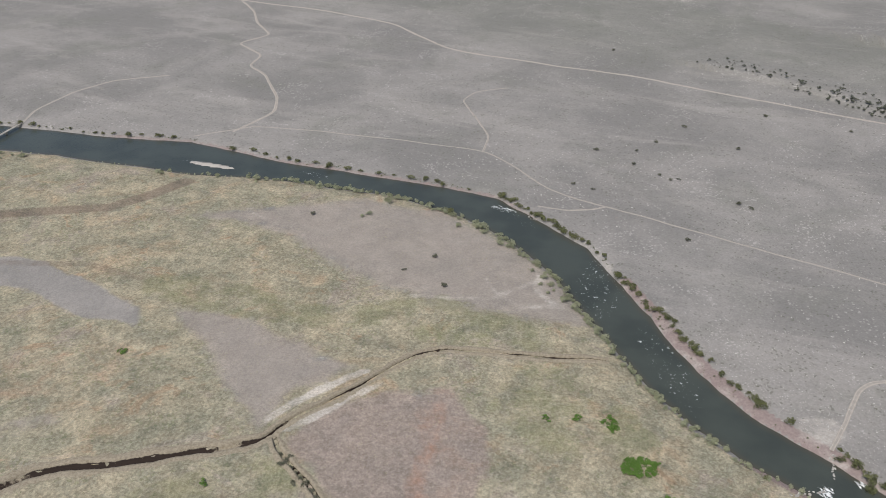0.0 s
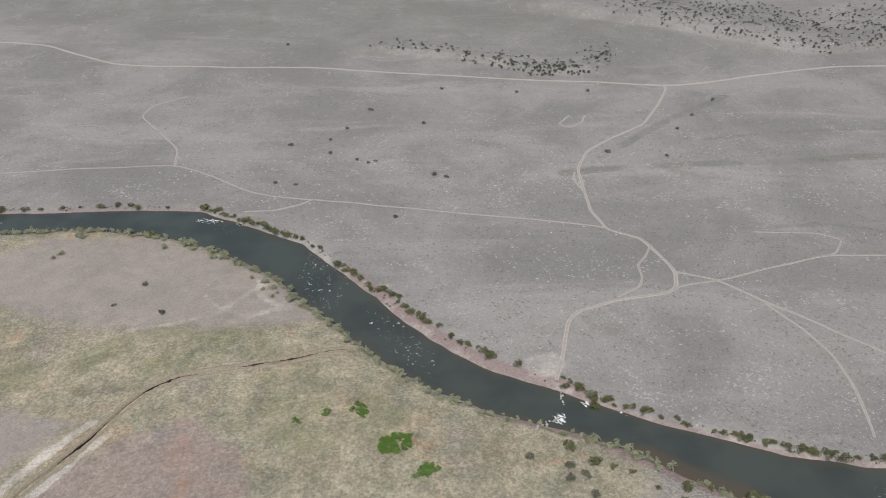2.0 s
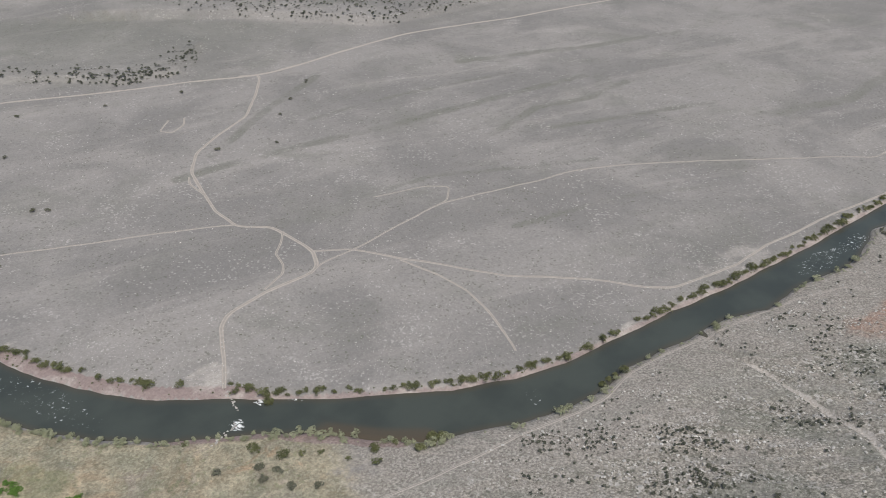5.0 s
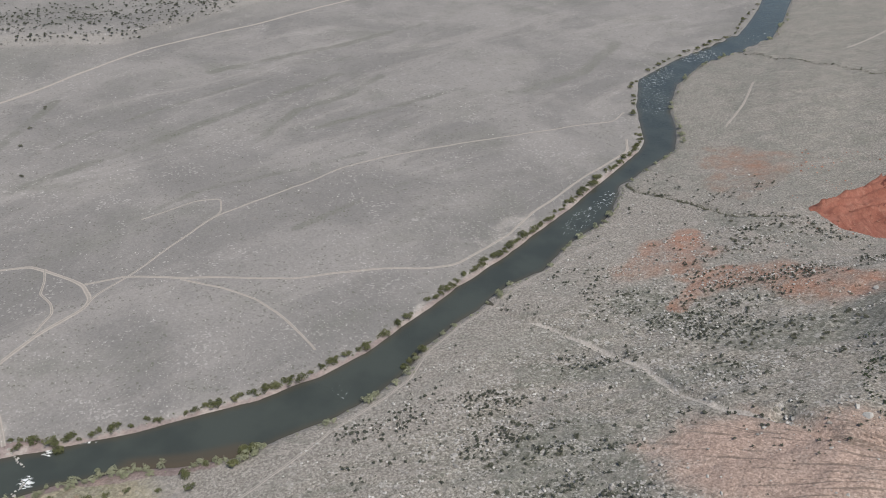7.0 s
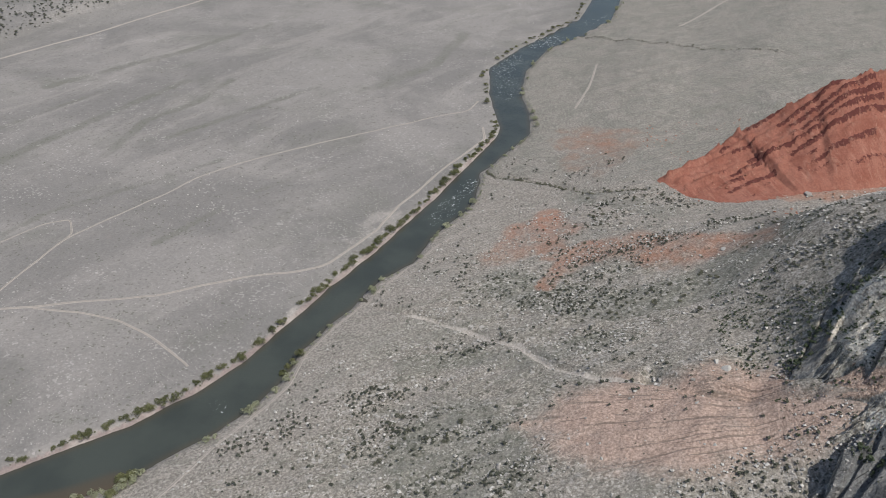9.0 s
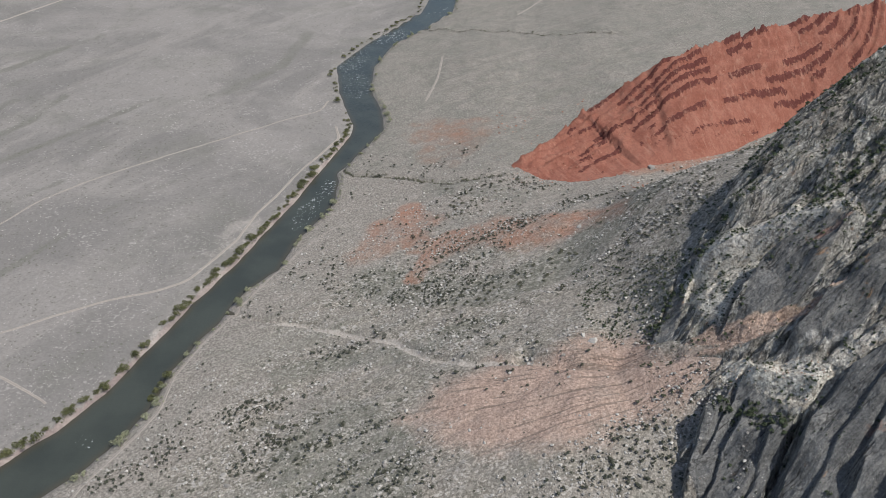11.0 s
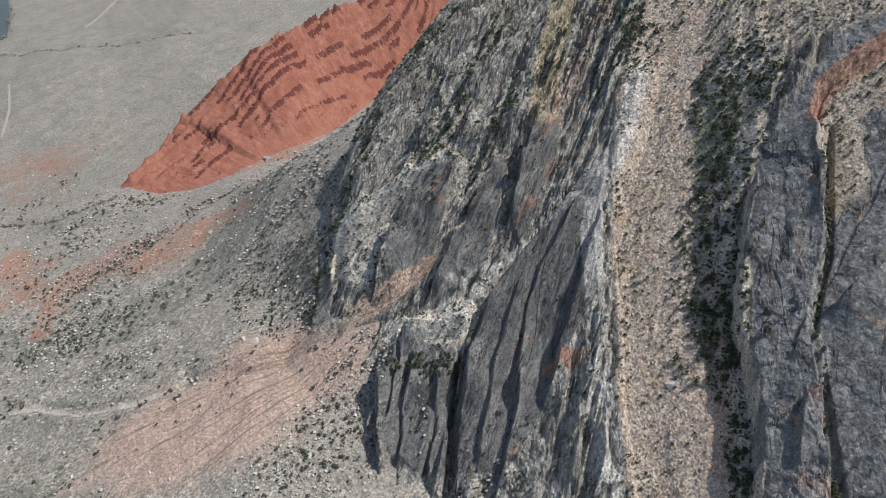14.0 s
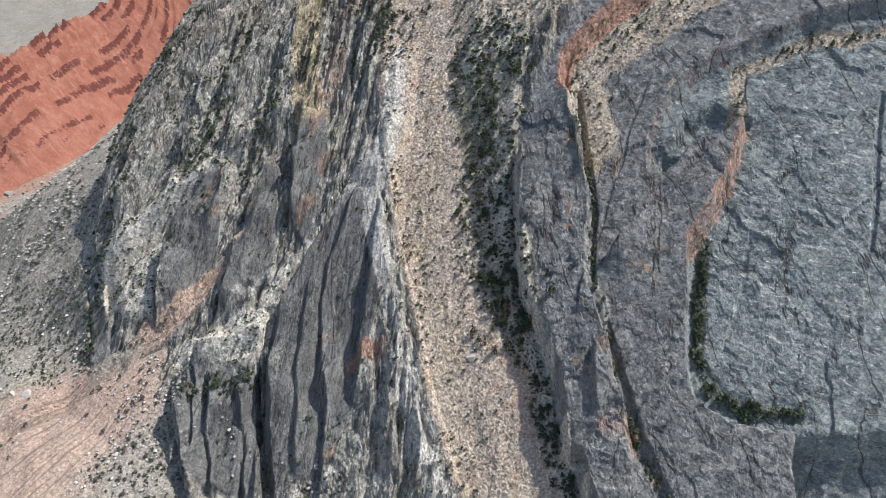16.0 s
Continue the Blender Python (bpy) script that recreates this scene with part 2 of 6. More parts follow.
def within(x, y, poly):
    out = np.zeros(np.shape(x), bool)
    for (x0, y0), (x1, y1) in zip(poly, poly[1:] + poly[:1]):
        if y0 != y1:
            out ^= ((y0 > y) != (y1 > y)) & (x < (x1 - x0) * (y - y0) / (y1 - y0) + x0)
    return out


def plates(u, v, su, sv, seed, tilt=0.9):
    """Broken rock plates: a random height and a random tilt for each."""
    u, v = u / su, v / sv
    iu, iv = np.floor(u), np.floor(v)
    best = np.full(np.shape(u), 1e9)
    high, lean = np.zeros(np.shape(u)), np.zeros(np.shape(u))
    for i in (-1, 0, 1):
        for j in (-1, 0, 1):
            cu, cv = iu + i, iv + j
            pu, pv = cu + lattice(cu, cv, seed), cv + lattice(cu, cv, seed + 1)
            d = (u - pu) ** 2 + (v - pv) ** 2
            near = d < best
            best = np.where(near, d, best)
            high = np.where(near, lattice(cu, cv, seed + 2), high)
            lean = np.where(near, (lattice(cu, cv, seed + 3) - 0.65) * 1.4 * (u - pu) + (lattice(cu, cv, seed + 4) - 0.6) * (v - pv), lean)
    return high - 0.5 + lean * tilt


def fins(u, v, wide, seed, reach):
    """Upturned beds: blades with a long shaded flank and a short steep one, fading in and out along their length."""
    w = u / wide + (vnoise(u / (wide * 2.5), v / reach, seed) - 0.5) * 1.7 + (vnoise(u / wide, v / (reach * 0.3), seed + 1) - 0.5) * 0.35
    i = np.floor(w)
    k = w - i
    amp = 0.25 + 0.75 * vnoise(i, v / reach * 1.6 + i * 0.37, seed + 2)
    return amp * np.where(k < 0.2, k / 0.2, (1 - k) / 0.8)


def ramp_shape(x, y, pts, high, low, left, right):
    d, s, run = along(x, y, pts)
    total = sum(math.hypot(b[0] - a[0], b[1] - a[1]) for a, b in zip(pts[:-1], pts[1:]))
    near_end = np.minimum(run, total - run)
    end = smooth(0, 9, near_end + 2) * smooth(9, 2, d - 1e3 * (near_end > 0.01))
    s = d * s
    shape = np.where(s < 0, np.clip(high * (1 + s / left), 0, None), np.where(s < right, high - (high + low) * s / right, -low * np.clip(1 - (s - right) / 20, 0, 1)))
    return end * shape, end * smooth(-left * 0.85, -left * 0.5, s) * smooth(0.8, -0.8, s)


# smooth upright flags of rock between the broken beds
FLAGS = [
    [(207, -105), (224, -116), (240, -129), (245, -140), (248, -152), (249, -168), (251, -185), (252, -200), (238, -190), (222, -179), (212, -171), (206, -158), (200, -144), (192, -126)],
    [(268, -124), (272, -134), (280, -148), (288, -165), (291, -173), (284, -173), (270, -160), (260, -149), (263, -139)],
    [(265, -163), (275, -172), (284, -182), (289, -196), (282, -197), (271, -189), (263, -176), (252, -162)],
    [(290, -114), (311, -128), (310, -140), (312, -156), (305, -157), (291, -144), (285, -136), (286, -123)],
    [(270, -106), (248, -93), (234, -86), (209, -104), (226, -115), (239, -127), (244, -122), (256, -116)],
    [(310, -85), (325, -93), (341, -104), (352, -115), (346, -116), (335, -108), (316, -99), (301, -91)],
]
# broken edges of the beds, going uphill: the rock on the right stands proud and falls away over some metres
STEPS = [
    ([(291, -109), (302, -120), (311, -128), (310, -140), (313, -155), (306, -166)], 7, 16),
    ([(268, -124), (272, -134), (280, -148), (288, -165), (291, -173)], 8, 13),
    ([(262, -161), (275, -172), (284, -182), (289, -196)], 7, 13),
    ([(224, -116), (240, -129), (245, -140), (248, -152), (249, -168), (251, -185)], 6, 20),
    ([(208, -132), (222, -144), (233, -153), (238, -162), (241, -172), (244, -185)], 3.2, 9),
    ([(196, -139), (210, -155), (221, -168), (228, -176), (236, -188)], 4.2, 11),
    ([(200, -112), (212, -123), (226, -136), (238, -150), (243, -159)], 2.4, 8),
    ([(184, -111), (198, -126), (207, -134), (217, -141)], 3.6, 9),
    ([(222, -82), (234, -86), (248, -93), (263, -99), (270, -106)], 8, 12),
    ([(214, -86), (225, -93), (239, -100), (253, -111), (257, -117)], 3.4, 7),
    ([(206, -94), (215, -100), (227, -109), (238, -116), (244, -122)], 3.6, 7),
    ([(100, -163), (112, -169), (125, -174), (137, -183), (152, -190), (166, -196), (180, -207), (196, -223)], 8, 22),
    ([(118, -179), (126, -187), (131, -192), (129, -198)], 3, 7),
    ([(146, -212), (145, -224), (145, -235), (143, -245), (140, -256), (134, -263)], 5, 14),
    ([(352, -118), (356, -140), (352, -165), (344, -190)], 5, 10),
    ([(334, -150), (336, -170), (330, -196)], 5, 9),
    ([(322, -166), (322, -184), (314, -206)], 4, 8),
    ([(298, -196), (306, -212), (305, -230)], 5, 9),
]
# dark clefts: line, depth, half width
CLEFTS = [
    ([(196, -100), (207, -105), (224, -116), (238, -128)], 8, 3.4),
    ([(265, -138), (258, -148), (262, -160)], 3, 2.2),
    ([(285, -132), (284, -148), (282, -163), (286, -178)], 4, 2.4),
    ([(153, -219), (160, -235), (167, -258), (169, -272)], 0.9, 1.1),
    ([(97, -296), (87, -281), (76, -263)], 1.4, 1.2),
    ([(127, -276), (115, -281), (104, -286)], 0.9, 1.1),
    ([(73, -263), (79, -241), (86, -217)], 0.5, 1.0),
    ([(110, -247), (101, -229), (98, -216)], 0.5, 1.0),
    ([(60, -262), (92, -262), (120, -262)], 0.4, 1.0),
]
RIB = [(112, -169), (137, -183), (166, -196), (196, -223), (186, -239), (159, -222), (145, -205), (120, -193), (100, -177)]
POCKET = [(147, -241), (150, -252), (150, -263), (143, -271), (131, -267), (134, -262), (140, -255), (142, -246)]
# loose pale debris lying on the ledges
DEBRIS = [
    [(332, -103), (340, -111), (334, -128), (326, -142), (313, -165), (306, -169), (307, -161), (316, -144), (318, -133), (310, -124), (295, -111), (303, -104), (317, -103)],
    [(256, -138), (262, -148), (250, -165), (250, -178), (254, -194), (256, -202), (249, -192), (250, -184), (250, -169), (253, -155), (249, -143)],
    [(274, -108), (274, -118), (261, -129), (257, -138), (247, -139), (242, -132), (243, -124), (257, -117), (266, -109)],
]


def area(x, y, poly, soft):
    d = along(x, y, poly + poly[:1])[0]
    return smooth(-soft, soft, np.where(within(x, y, poly), d, -d))


def flag_mask(x, y):
    return np.max(np.stack([area(x, y, p, 1.2) for p in FLAGS]), 0)


def debris_mask(x, y):
    return np.max(np.stack([area(x, y, p, 2.0) for p in DEBRIS]), 0)


def beds(x, y):
    """Bed coordinates: across the beds (they close up towards the summit) and along them."""
    dx, dy = x - 380, y + 380
    r = np.hypot(dx, dy)
    return np.arctan2(dx, dy) * 255, r


def mountain_z(x, y):
    x, y = np.asarray(x, float), np.asarray(y, float)
    up = foot(x, y)
    wx, wy = x + 2.2 * fbm(x, y, 22, 4, 21), y + 2.2 * fbm(x, y, 22, 4, 22)
    z = 50 + 0.95 * up
    z = z - 0.55 * np.clip(up - 165, 0, 400) - 0.9 * np.clip(up - 260, 0, 400)
    rock = rock_mask(x, y)
    slab = slab_mask(x, y)
    u, v = beds(wx, wy)
    de, _, _ = along(x, y, EAST_EDGE)
    flag = flag_mask(wx, wy) * (1 - slab)
    bands_ = scree_bands(x, y)
    soft = np.clip(bands_[0] + bands_[1] + bands_[3] + 0.8 * debris_mask(wx, wy), 0, 1)
    rough = (0.15 + 0.85 * rock) * (1 - slab) * (0.3 + 0.7 * smooth(0, 14, de)) * (1 - soft) * (1 - 0.88 * flag)
    # bedding: fins and broken plates running up the face
    z = z + rough * (7.5 * fins(u, v, 13.5, 41, 60) + 3.0 * fins(u, v, 6.5, 45, 30) * (0.3 + 1.2 * vnoise(u / 14, v / 20, 44)) + 0.7 * fins(u, v, 2.6, 48, 10) - 4.6)
    z = z + rough * (plates(u, v, 6.0, 16, 46) * 2.8 + plates(u + 0.2 * v, v, 3.4, 6, 49) * 1.4 + plates(u, v, 1.7, 2.8, 50) * 0.45)
    # flags: long low flakes and hardly any roughness
    z = z + flag * (1.6 * fins(u, v, 9, 141, 70) + 0.5 * fins(u, v, 3.1, 143, 40) + 0.2 * plates(u, v, 2.4, 9, 144) + 0.9 * plates(u, v, 8, 26, 145) - 1.0)
    # smooth bedding faces: long waves, low scales and a few steps
    p, q = x * 0.943 + y * 0.331, x * 0.331 - y * 0.943
    wp, wq = p + 2 * fbm(x, y, 7, 4, 58), q + 2 * fbm(x, y, 7, 4, 59)
    dimple = 0.2 + 0.75 * smooth(0.42, 0.66, vnoise(x / 26, y / 26, 57)) * smooth(150, 118, x)
    z = z + slab * rock * (fbm(x, y, 48, 2, 52) * 3.5 + plates(wp + wq * 0.4, wq - wp * 0.4, 26, 15, 53, 0.5) * 1.3
                           + dimple * (plates(wp + 0.5 * wq, wq - 0.3 * wp, 6.5, 3.4, 54) * 0.75 + plates(wp - 0.4 * wq, wq, 2.8, 1.7, 55) * 0.4 + fbm(x, y, 6, 4, 51) * 0.5))
    rib = area(x, y, RIB, 2)
    z = z + rib * (plates(wp, wq, 10, 12, 153, 0.8) * 2.6 + plates(wq, wp, 3.6, 4.4, 154) * 0.9)
    # ledges broken from plate to plate
    for tall, su, sv, seed, much in ((7.0, 12, 24, 203, 0.25), (2.4, 4, 8, 205, 0.28)):
        t_ = z / tall + plates(u, v, su, sv, seed) * 1.6
        k = t_ - np.floor(t_)
        z = z + rough * much * tall * (smooth(0.45, 1.0, k) - k)
    for pts, *shape in RAMPS:
        z = z + 0.7 * ramp_shape(wx, wy, pts, *shape)[0] * (1 - flag)
    lift = np.zeros(np.shape(x))
    for pts, high, left, right in CRESTS:
        d, s, run = along(x + 0.35 * (wx - x), y + 0.35 * (wy - y), pts)
        total = sum(math.hypot(b[0] - a[0], b[1] - a[1]) for a, b in zip(pts[:-1], pts[1:]))
        end = smooth(-0.5, 8, np.minimum(run, total - run) + 3)
        shape = np.clip(1 - d / np.where(s > 0, right, left), 0, 1)
        lift = np.maximum(lift, high * end * np.where(s > 0, shape ** 0.8, shape) * (0.8 + 0.4 * vnoise(run / 7, run * 0, 7)))
    z = z + lift
    jx, jy = x + 1.6 * fbm(x, y, 9, 4, 23), y + 1.6 * fbm(x, y, 9, 4, 24)
    block = plates(u, v, 4.5, 8, 231, 0.3) * 3.0 + plates(u, v, 2.0, 3.5, 233, 0.3) * 1.2
    bx, by = jx + 0.3 * block * (1 - slab), jy + 0.16 * block * (1 - slab)
    for pts, high, reach in STEPS:
        d, s, run = along(bx, by, pts)
        total = sum(math.hypot(b[0] - a[0], b[1] - a[1]) for a, b in zip(pts[:-1], pts[1:]))
        end = smooth(0, 7, np.minimum(run, total - run)) * (0.7 + 0.5 * vnoise(run / 9, run * 0, 11))
        sd = d * s
        z = z + 1.3 * high * end * smooth(-0.8, 1.2, sd) * np.clip(1 - sd / reach, 0, 1)
        z = z - 0.3 * high * end * smooth(-4, -0.6, sd) * smooth(0.3, -0.6, sd)
    # the rock wall beside the talus fan
    d, s, run = along(x + 9 * fbm(x, y, 16, 4, 28), y + 9 * fbm(x, y, 16, 4, 29), ROCK_FOOT)
    z = z + (4 + 6 * vnoise(u / 6, v / 40, 30)) * smooth(-0.5, 7, -d * s) * np.clip(1 - d / 40, 0, 1) * smooth(0, 14, run)
    z = z - 12 * smooth(18, 0, de) * smooth(0, 30, up)
    # the great plate with its tongue, standing proud of the lower face
    d, _, run = along(jx, jy, PLATE_EDGE)
    raised = within(jx, jy, PLATE_EDGE + [(60, -600), (900, -600), (900, 300), (0, 300)])
    d = np.where(raised, d, -d)
    z = z + np.interp(run, [0, 40, 64, 90, 110, 140, 150, 180, 330], [1, 2, 4.5, 8, 10, 10, 5, 5, 6]) * smooth(-1.2, 1.4, d) * np.clip(1 - d / 50, 0, 1)
    z = z - 5 * area(jx, jy, POCKET, 1.4)
    d, s, _ = along(jx + 3 * fbm(x, y, 9, 3, 37), jy + 3 * fbm(x, y, 9, 3, 38), FACE_FOOT)
    z = z - (9 * smooth(-0.8, 4, d * s) + 0.8 * np.clip(d * s, 0, 40)) * (~raised)
    d, s, _ = along(jx, jy, RED_EDGE)
    z = z + 8 * smooth(-1.3, 1.5, -d * s) * smooth(34, 8, d)
    for pts, deep, wide_ in GULLIES:
        d, s, run = along(wx, wy, pts)
        z = z - deep * smooth(1.0, 0.45, d / wide_)
    for pts, deep, wide_ in CLEFTS:
        d, s, run = along(jx, jy, pts)
        z = z - deep * smooth(1.0, 0.35, d / wide_)
    z = z + (1 - rock) * (fbm(x, y, 6, 4, 71) * 0.7 + fbm(u, v * 0.2, 5, 3, 72) * 0.6 + plates(wx, wy, 2.2, 2.2, 74) * 0.35)
    z = z + fbm(x, y, 2.2, 3, 73) * 0.15 * (1 - 0.6 * slab)
    d, s, _ = along(x + 1.5 * fbm(x, y, 12, 3, 81), y, EAST_EDGE)
    return np.where(s < 0, z - 7 * d - 1.0, z)


def scree_bands(x, y):
    """Loose debris: the wide couloir, the small pink chute, the bench, the tree belt, the terraces high up and the ramps."""
    wx, wy = x + 4 * fbm(x, y, 18, 4, 91), y + 4 * fbm(x, y, 18, 4, 92)
    d, s, _ = along(wx, wy, SCREE)
    wide = smooth(20, 15, d + 1.0 * s)
    d, _, _ = along(wx, wy, GULLIES[0][0])
    chute = smooth(6.0, 3.6, d)
    d, _, _ = along(wx, wy, [(270, -112), (262, -122), (250, -134)])
    bench = smooth(8, 5, d)
    d, _, run = along(wx, wy, TREE_BELT)
    half = np.interp(run, [0, 55, 90, 150], [2.5, 4.5, 9.5, 14])
    belt = smooth(1.15, 0.8, d / half)
    d, s, _ = along(wx, wy, RED_EDGE)
    top = smooth(-1, 1.5, d * s) * smooth(20, 12, d)
    d, s, _ = along(wx, wy, FACE_TOP)
    d2, _, _ = along(wx, wy, PLATE_EDGE[-9:])
    top = np.maximum(top, smooth(8, 5, d) * smooth(1, 3, d2) * (s < 0))
    d, _, _ = along(wx, wy, [(250, -258), (226, -268), (205, -290)])
    top = np.maximum(top, smooth(16, 9, d))
    strip = np.zeros(np.shape(x))
    for pts, *shape in RAMPS:
        strip = np.maximum(strip, ramp_shape(wx, wy, pts, *shape)[1] * smooth(0.25, 0.5, vnoise(x / 9, y / 9, 95)))
    strip = np.maximum(0.5 * strip, debris_mask(wx, wy))
    return wide, chute, bench, belt, top, 0.9 * strip


def rock_mask(x, y):
    return 1 - np.clip(np.max(np.stack(scree_bands(x, y)), 0), 0, 1)


def slab_mask(x, y):
    """Smooth bedding faces at the west end of the face."""
    d, s, _ = along(x, y, [(80, -140), (112, -168), (126, -175), (146, -187), (164, -199), (183, -212), (203, -230), (215, -300)])
    return smooth(-3, 3, d * s)


# ---- materials ----
class Mat:
    def __init__(self, name, rough=0.9, spec=0.2):
        self.m = bpy.data.materials.new(name)
        self.m.use_nodes = True
        self.t = self.m.node_tree
        self.b = self.t.nodes["Principled BSDF"]
        self.b.inputs["Roughness"].default_value = rough
        self.b.inputs["Specular IOR Level"].default_value = spec
        self.where = self.t.nodes.new("ShaderNodeNewGeometry").outputs["Position"]

    def put(self, socket, value):
        if isinstance(value, bpy.types.NodeSocket):
            self.t.links.new(value, socket)
        else:
            socket.default_value = (*value, 1) if isinstance(value, tuple) and len(value) == 3 and len(socket.default_value) == 4 else value

    def noise(self, size, detail=4, rough=0.6, stretch=None, turn=(0, 0, 0), warp=0.0):
        n = self.t.nodes.new("ShaderNodeTexNoise")
        mp = self.t.nodes.new("ShaderNodeMapping")
        mp.vector_type = "TEXTURE"
        mp.inputs["Scale"].default_value = tuple(size / k for k in (stretch or (1, 1, 1)))
        mp.inputs["Rotation"].default_value = tuple(radians(a) for a in turn)
        self.t.links.new(self.where, mp.inputs[0])
        self.t.links.new(mp.outputs[0], n.inputs["Vector"])
        n.inputs["Scale"].default_value, n.inputs["Detail"].default_value, n.inputs["Roughness"].default_value = 1.0, detail, rough
        n.inputs["Distortion"].default_value = warp
        return n.outputs["Fac"]

    def cells(self, size, feature="F1", stretch=None, turn=(0, 0, 0), warp=0.0):
        n = self.t.nodes.new("ShaderNodeTexVoronoi")
        n.feature = feature
        where = self.where
        if warp:
            nz = self.t.nodes.new("ShaderNodeTexNoise")
            self.t.links.new(where, nz.inputs["Vector"])
            nz.inputs["Scale"].default_value, nz.inputs["Detail"].default_value = 1.0 / size, 5.0
            add = self.t.nodes.new("ShaderNodeVectorMath")
            add.operation = "MULTIPLY_ADD"
            self.t.links.new(nz.outputs["Color"], add.inputs[0])
            add.inputs[1].default_value = (warp * size,) * 3
            self.t.links.new(where, add.inputs[2])
            where = add.outputs[0]
        mp = self.t.nodes.new("ShaderNodeMapping")
        mp.vector_type = "TEXTURE"
        mp.inputs["Scale"].default_value = tuple(size / k for k in (stretch or (1, 1, 1)))
        mp.inputs["Rotation"].default_value = tuple(radians(a) for a in turn)
        self.t.links.new(where, mp.inputs[0])
        self.t.links.new(mp.outputs[0], n.inputs["Vector"])
        n.inputs["Scale"].default_value = 1.0
        return n

    def facets(self, size, stretch=None, turn=(0, 0, 0), warp=0.0, step=0.5):
        """Height of a broken surface: each cell a small plane with a tilt and a level of its own."""
        n = self.cells(size, "F1", stretch, turn, warp)
        off = self.t.nodes.new("ShaderNodeVectorMath")
        off.operation = "SUBTRACT"
        self.t.links.new(n.inputs["Vector"].links[0].from_socket, off.inputs[0])
        self.t.links.new(n.outputs["Position"], off.inputs[1])
        tilt = self.t.nodes.new("ShaderNodeVectorMath")
        tilt.operation = "SUBTRACT"
        self.t.links.new(n.outputs["Color"], tilt.inputs[0])
        tilt.inputs[1].default_value = (0.5, 0.5, 0.5)
        dot = self.t.nodes.new("ShaderNodeVectorMath")
        dot.operation = "DOT_PRODUCT"
        self.t.links.new(off.outputs[0], dot.inputs[0])
        self.t.links.new(tilt.outputs[0], dot.inputs[1])
        level = self.t.nodes.new("ShaderNodeSeparateColor")
        self.t.links.new(n.outputs["Color"], level.inputs[0])
        return self.calc("MULTIPLY_ADD", level.outputs[0], step, dot.outputs["Value"])

    def bed_vector(self, across, length):
        parts = self.t.nodes.new("ShaderNodeSeparateXYZ")
        self.t.links.new(self.where, parts.inputs[0])
        vec = self.t.nodes.new("ShaderNodeCombineXYZ")
        self.put(vec.inputs[0], self.calc("DIVIDE", self.attr("pu"), across))
        self.put(vec.inputs[1], self.calc("DIVIDE", self.attr("pv"), length))
        self.put(vec.inputs[2], self.calc("DIVIDE", parts.outputs[2], length))
        return vec.outputs[0]

    def level(self, cells):
        """A random value for each cell."""
        n = self.t.nodes.new("ShaderNodeSeparateColor")
        self.t.links.new(cells.outputs["Color"], n.inputs[0])
        return n.outputs[1]

    def bed_level(self, across, length):
        """Broken pieces drawn out along the beds, a random value for each."""
        n = self.t.nodes.new("ShaderNodeTexVoronoi")
        self.t.links.new(self.bed_vector(across, length), n.inputs["Vector"])
        n.inputs["Scale"].default_value = 1.0
        return self.level(n)

    def bed_noise(self, across, length, detail=5, rough=0.6, warp=0.4):
        """Noise drawn out along the beds of the rock."""
        n = self.t.nodes.new("ShaderNodeTexNoise")
        self.t.links.new(self.bed_vector(across, length), n.inputs["Vector"])
        n.inputs["Scale"].default_value, n.inputs["Detail"].default_value, n.inputs["Roughness"].default_value = 1.0, detail, rough
        n.inputs["Distortion"].default_value = warp
        return n.outputs["Fac"]

    def attr(self, name):
        n = self.t.nodes.new("ShaderNodeAttribute")
        n.attribute_name = name
        return n.outputs["Fac"]

    def ramp(self, v, lo, hi, a=0.0, b=1.0):
        n = self.t.nodes.new("ShaderNodeMapRange")
        n.interpolation_type = "SMOOTHSTEP"
        for k, q in zip(("Value", "From Min", "From Max", "To Min", "To Max"), (v, lo, hi, a, b)):
            self.put(n.inputs[k], q)
        return n.outputs[0]

    def calc(self, op, a, b=0.0, c=0.0):
        n = self.t.nodes.new("ShaderNodeMath")
        n.operation = op
        for i, q in enumerate((a, b, c)):
            self.put(n.inputs[i], q)
        return n.outputs[0]

    def mix(self, fac, a, b, how="MIX"):
        n = self.t.nodes.new("ShaderNodeMix")
        n.data_type, n.blend_type = "RGBA", how
        self.put(n.inputs["Factor"], fac)
        self.put(n.inputs["A"] if n.inputs["A"].type == "RGBA" else n.inputs[6], a)
        self.put(n.inputs[7], b)
        return n.outputs[2]

    def random(self):
        return self.t.nodes.new("ShaderNodeObjectInfo").outputs["Random"]

    def island(self):
        return self.t.nodes.new("ShaderNodeNewGeometry").outputs["Random Per Island"]

    def bump(self, height, strength=0.5, distance=0.5, below=None):
        n = self.t.nodes.new("ShaderNodeBump")
        self.put(n.inputs["Height"], height)
        n.inputs["Strength"].default_value, n.inputs["Distance"].default_value = strength, distance
        if below:
            self.t.links.new(below, n.inputs["Normal"])
        return n.outputs[0]

    def done(self, colour, normal=None):
        self.put(self.b.inputs["Base Color"], colour)
        if normal:
            self.t.links.new(normal, self.b.inputs["Normal"])
        return self.m


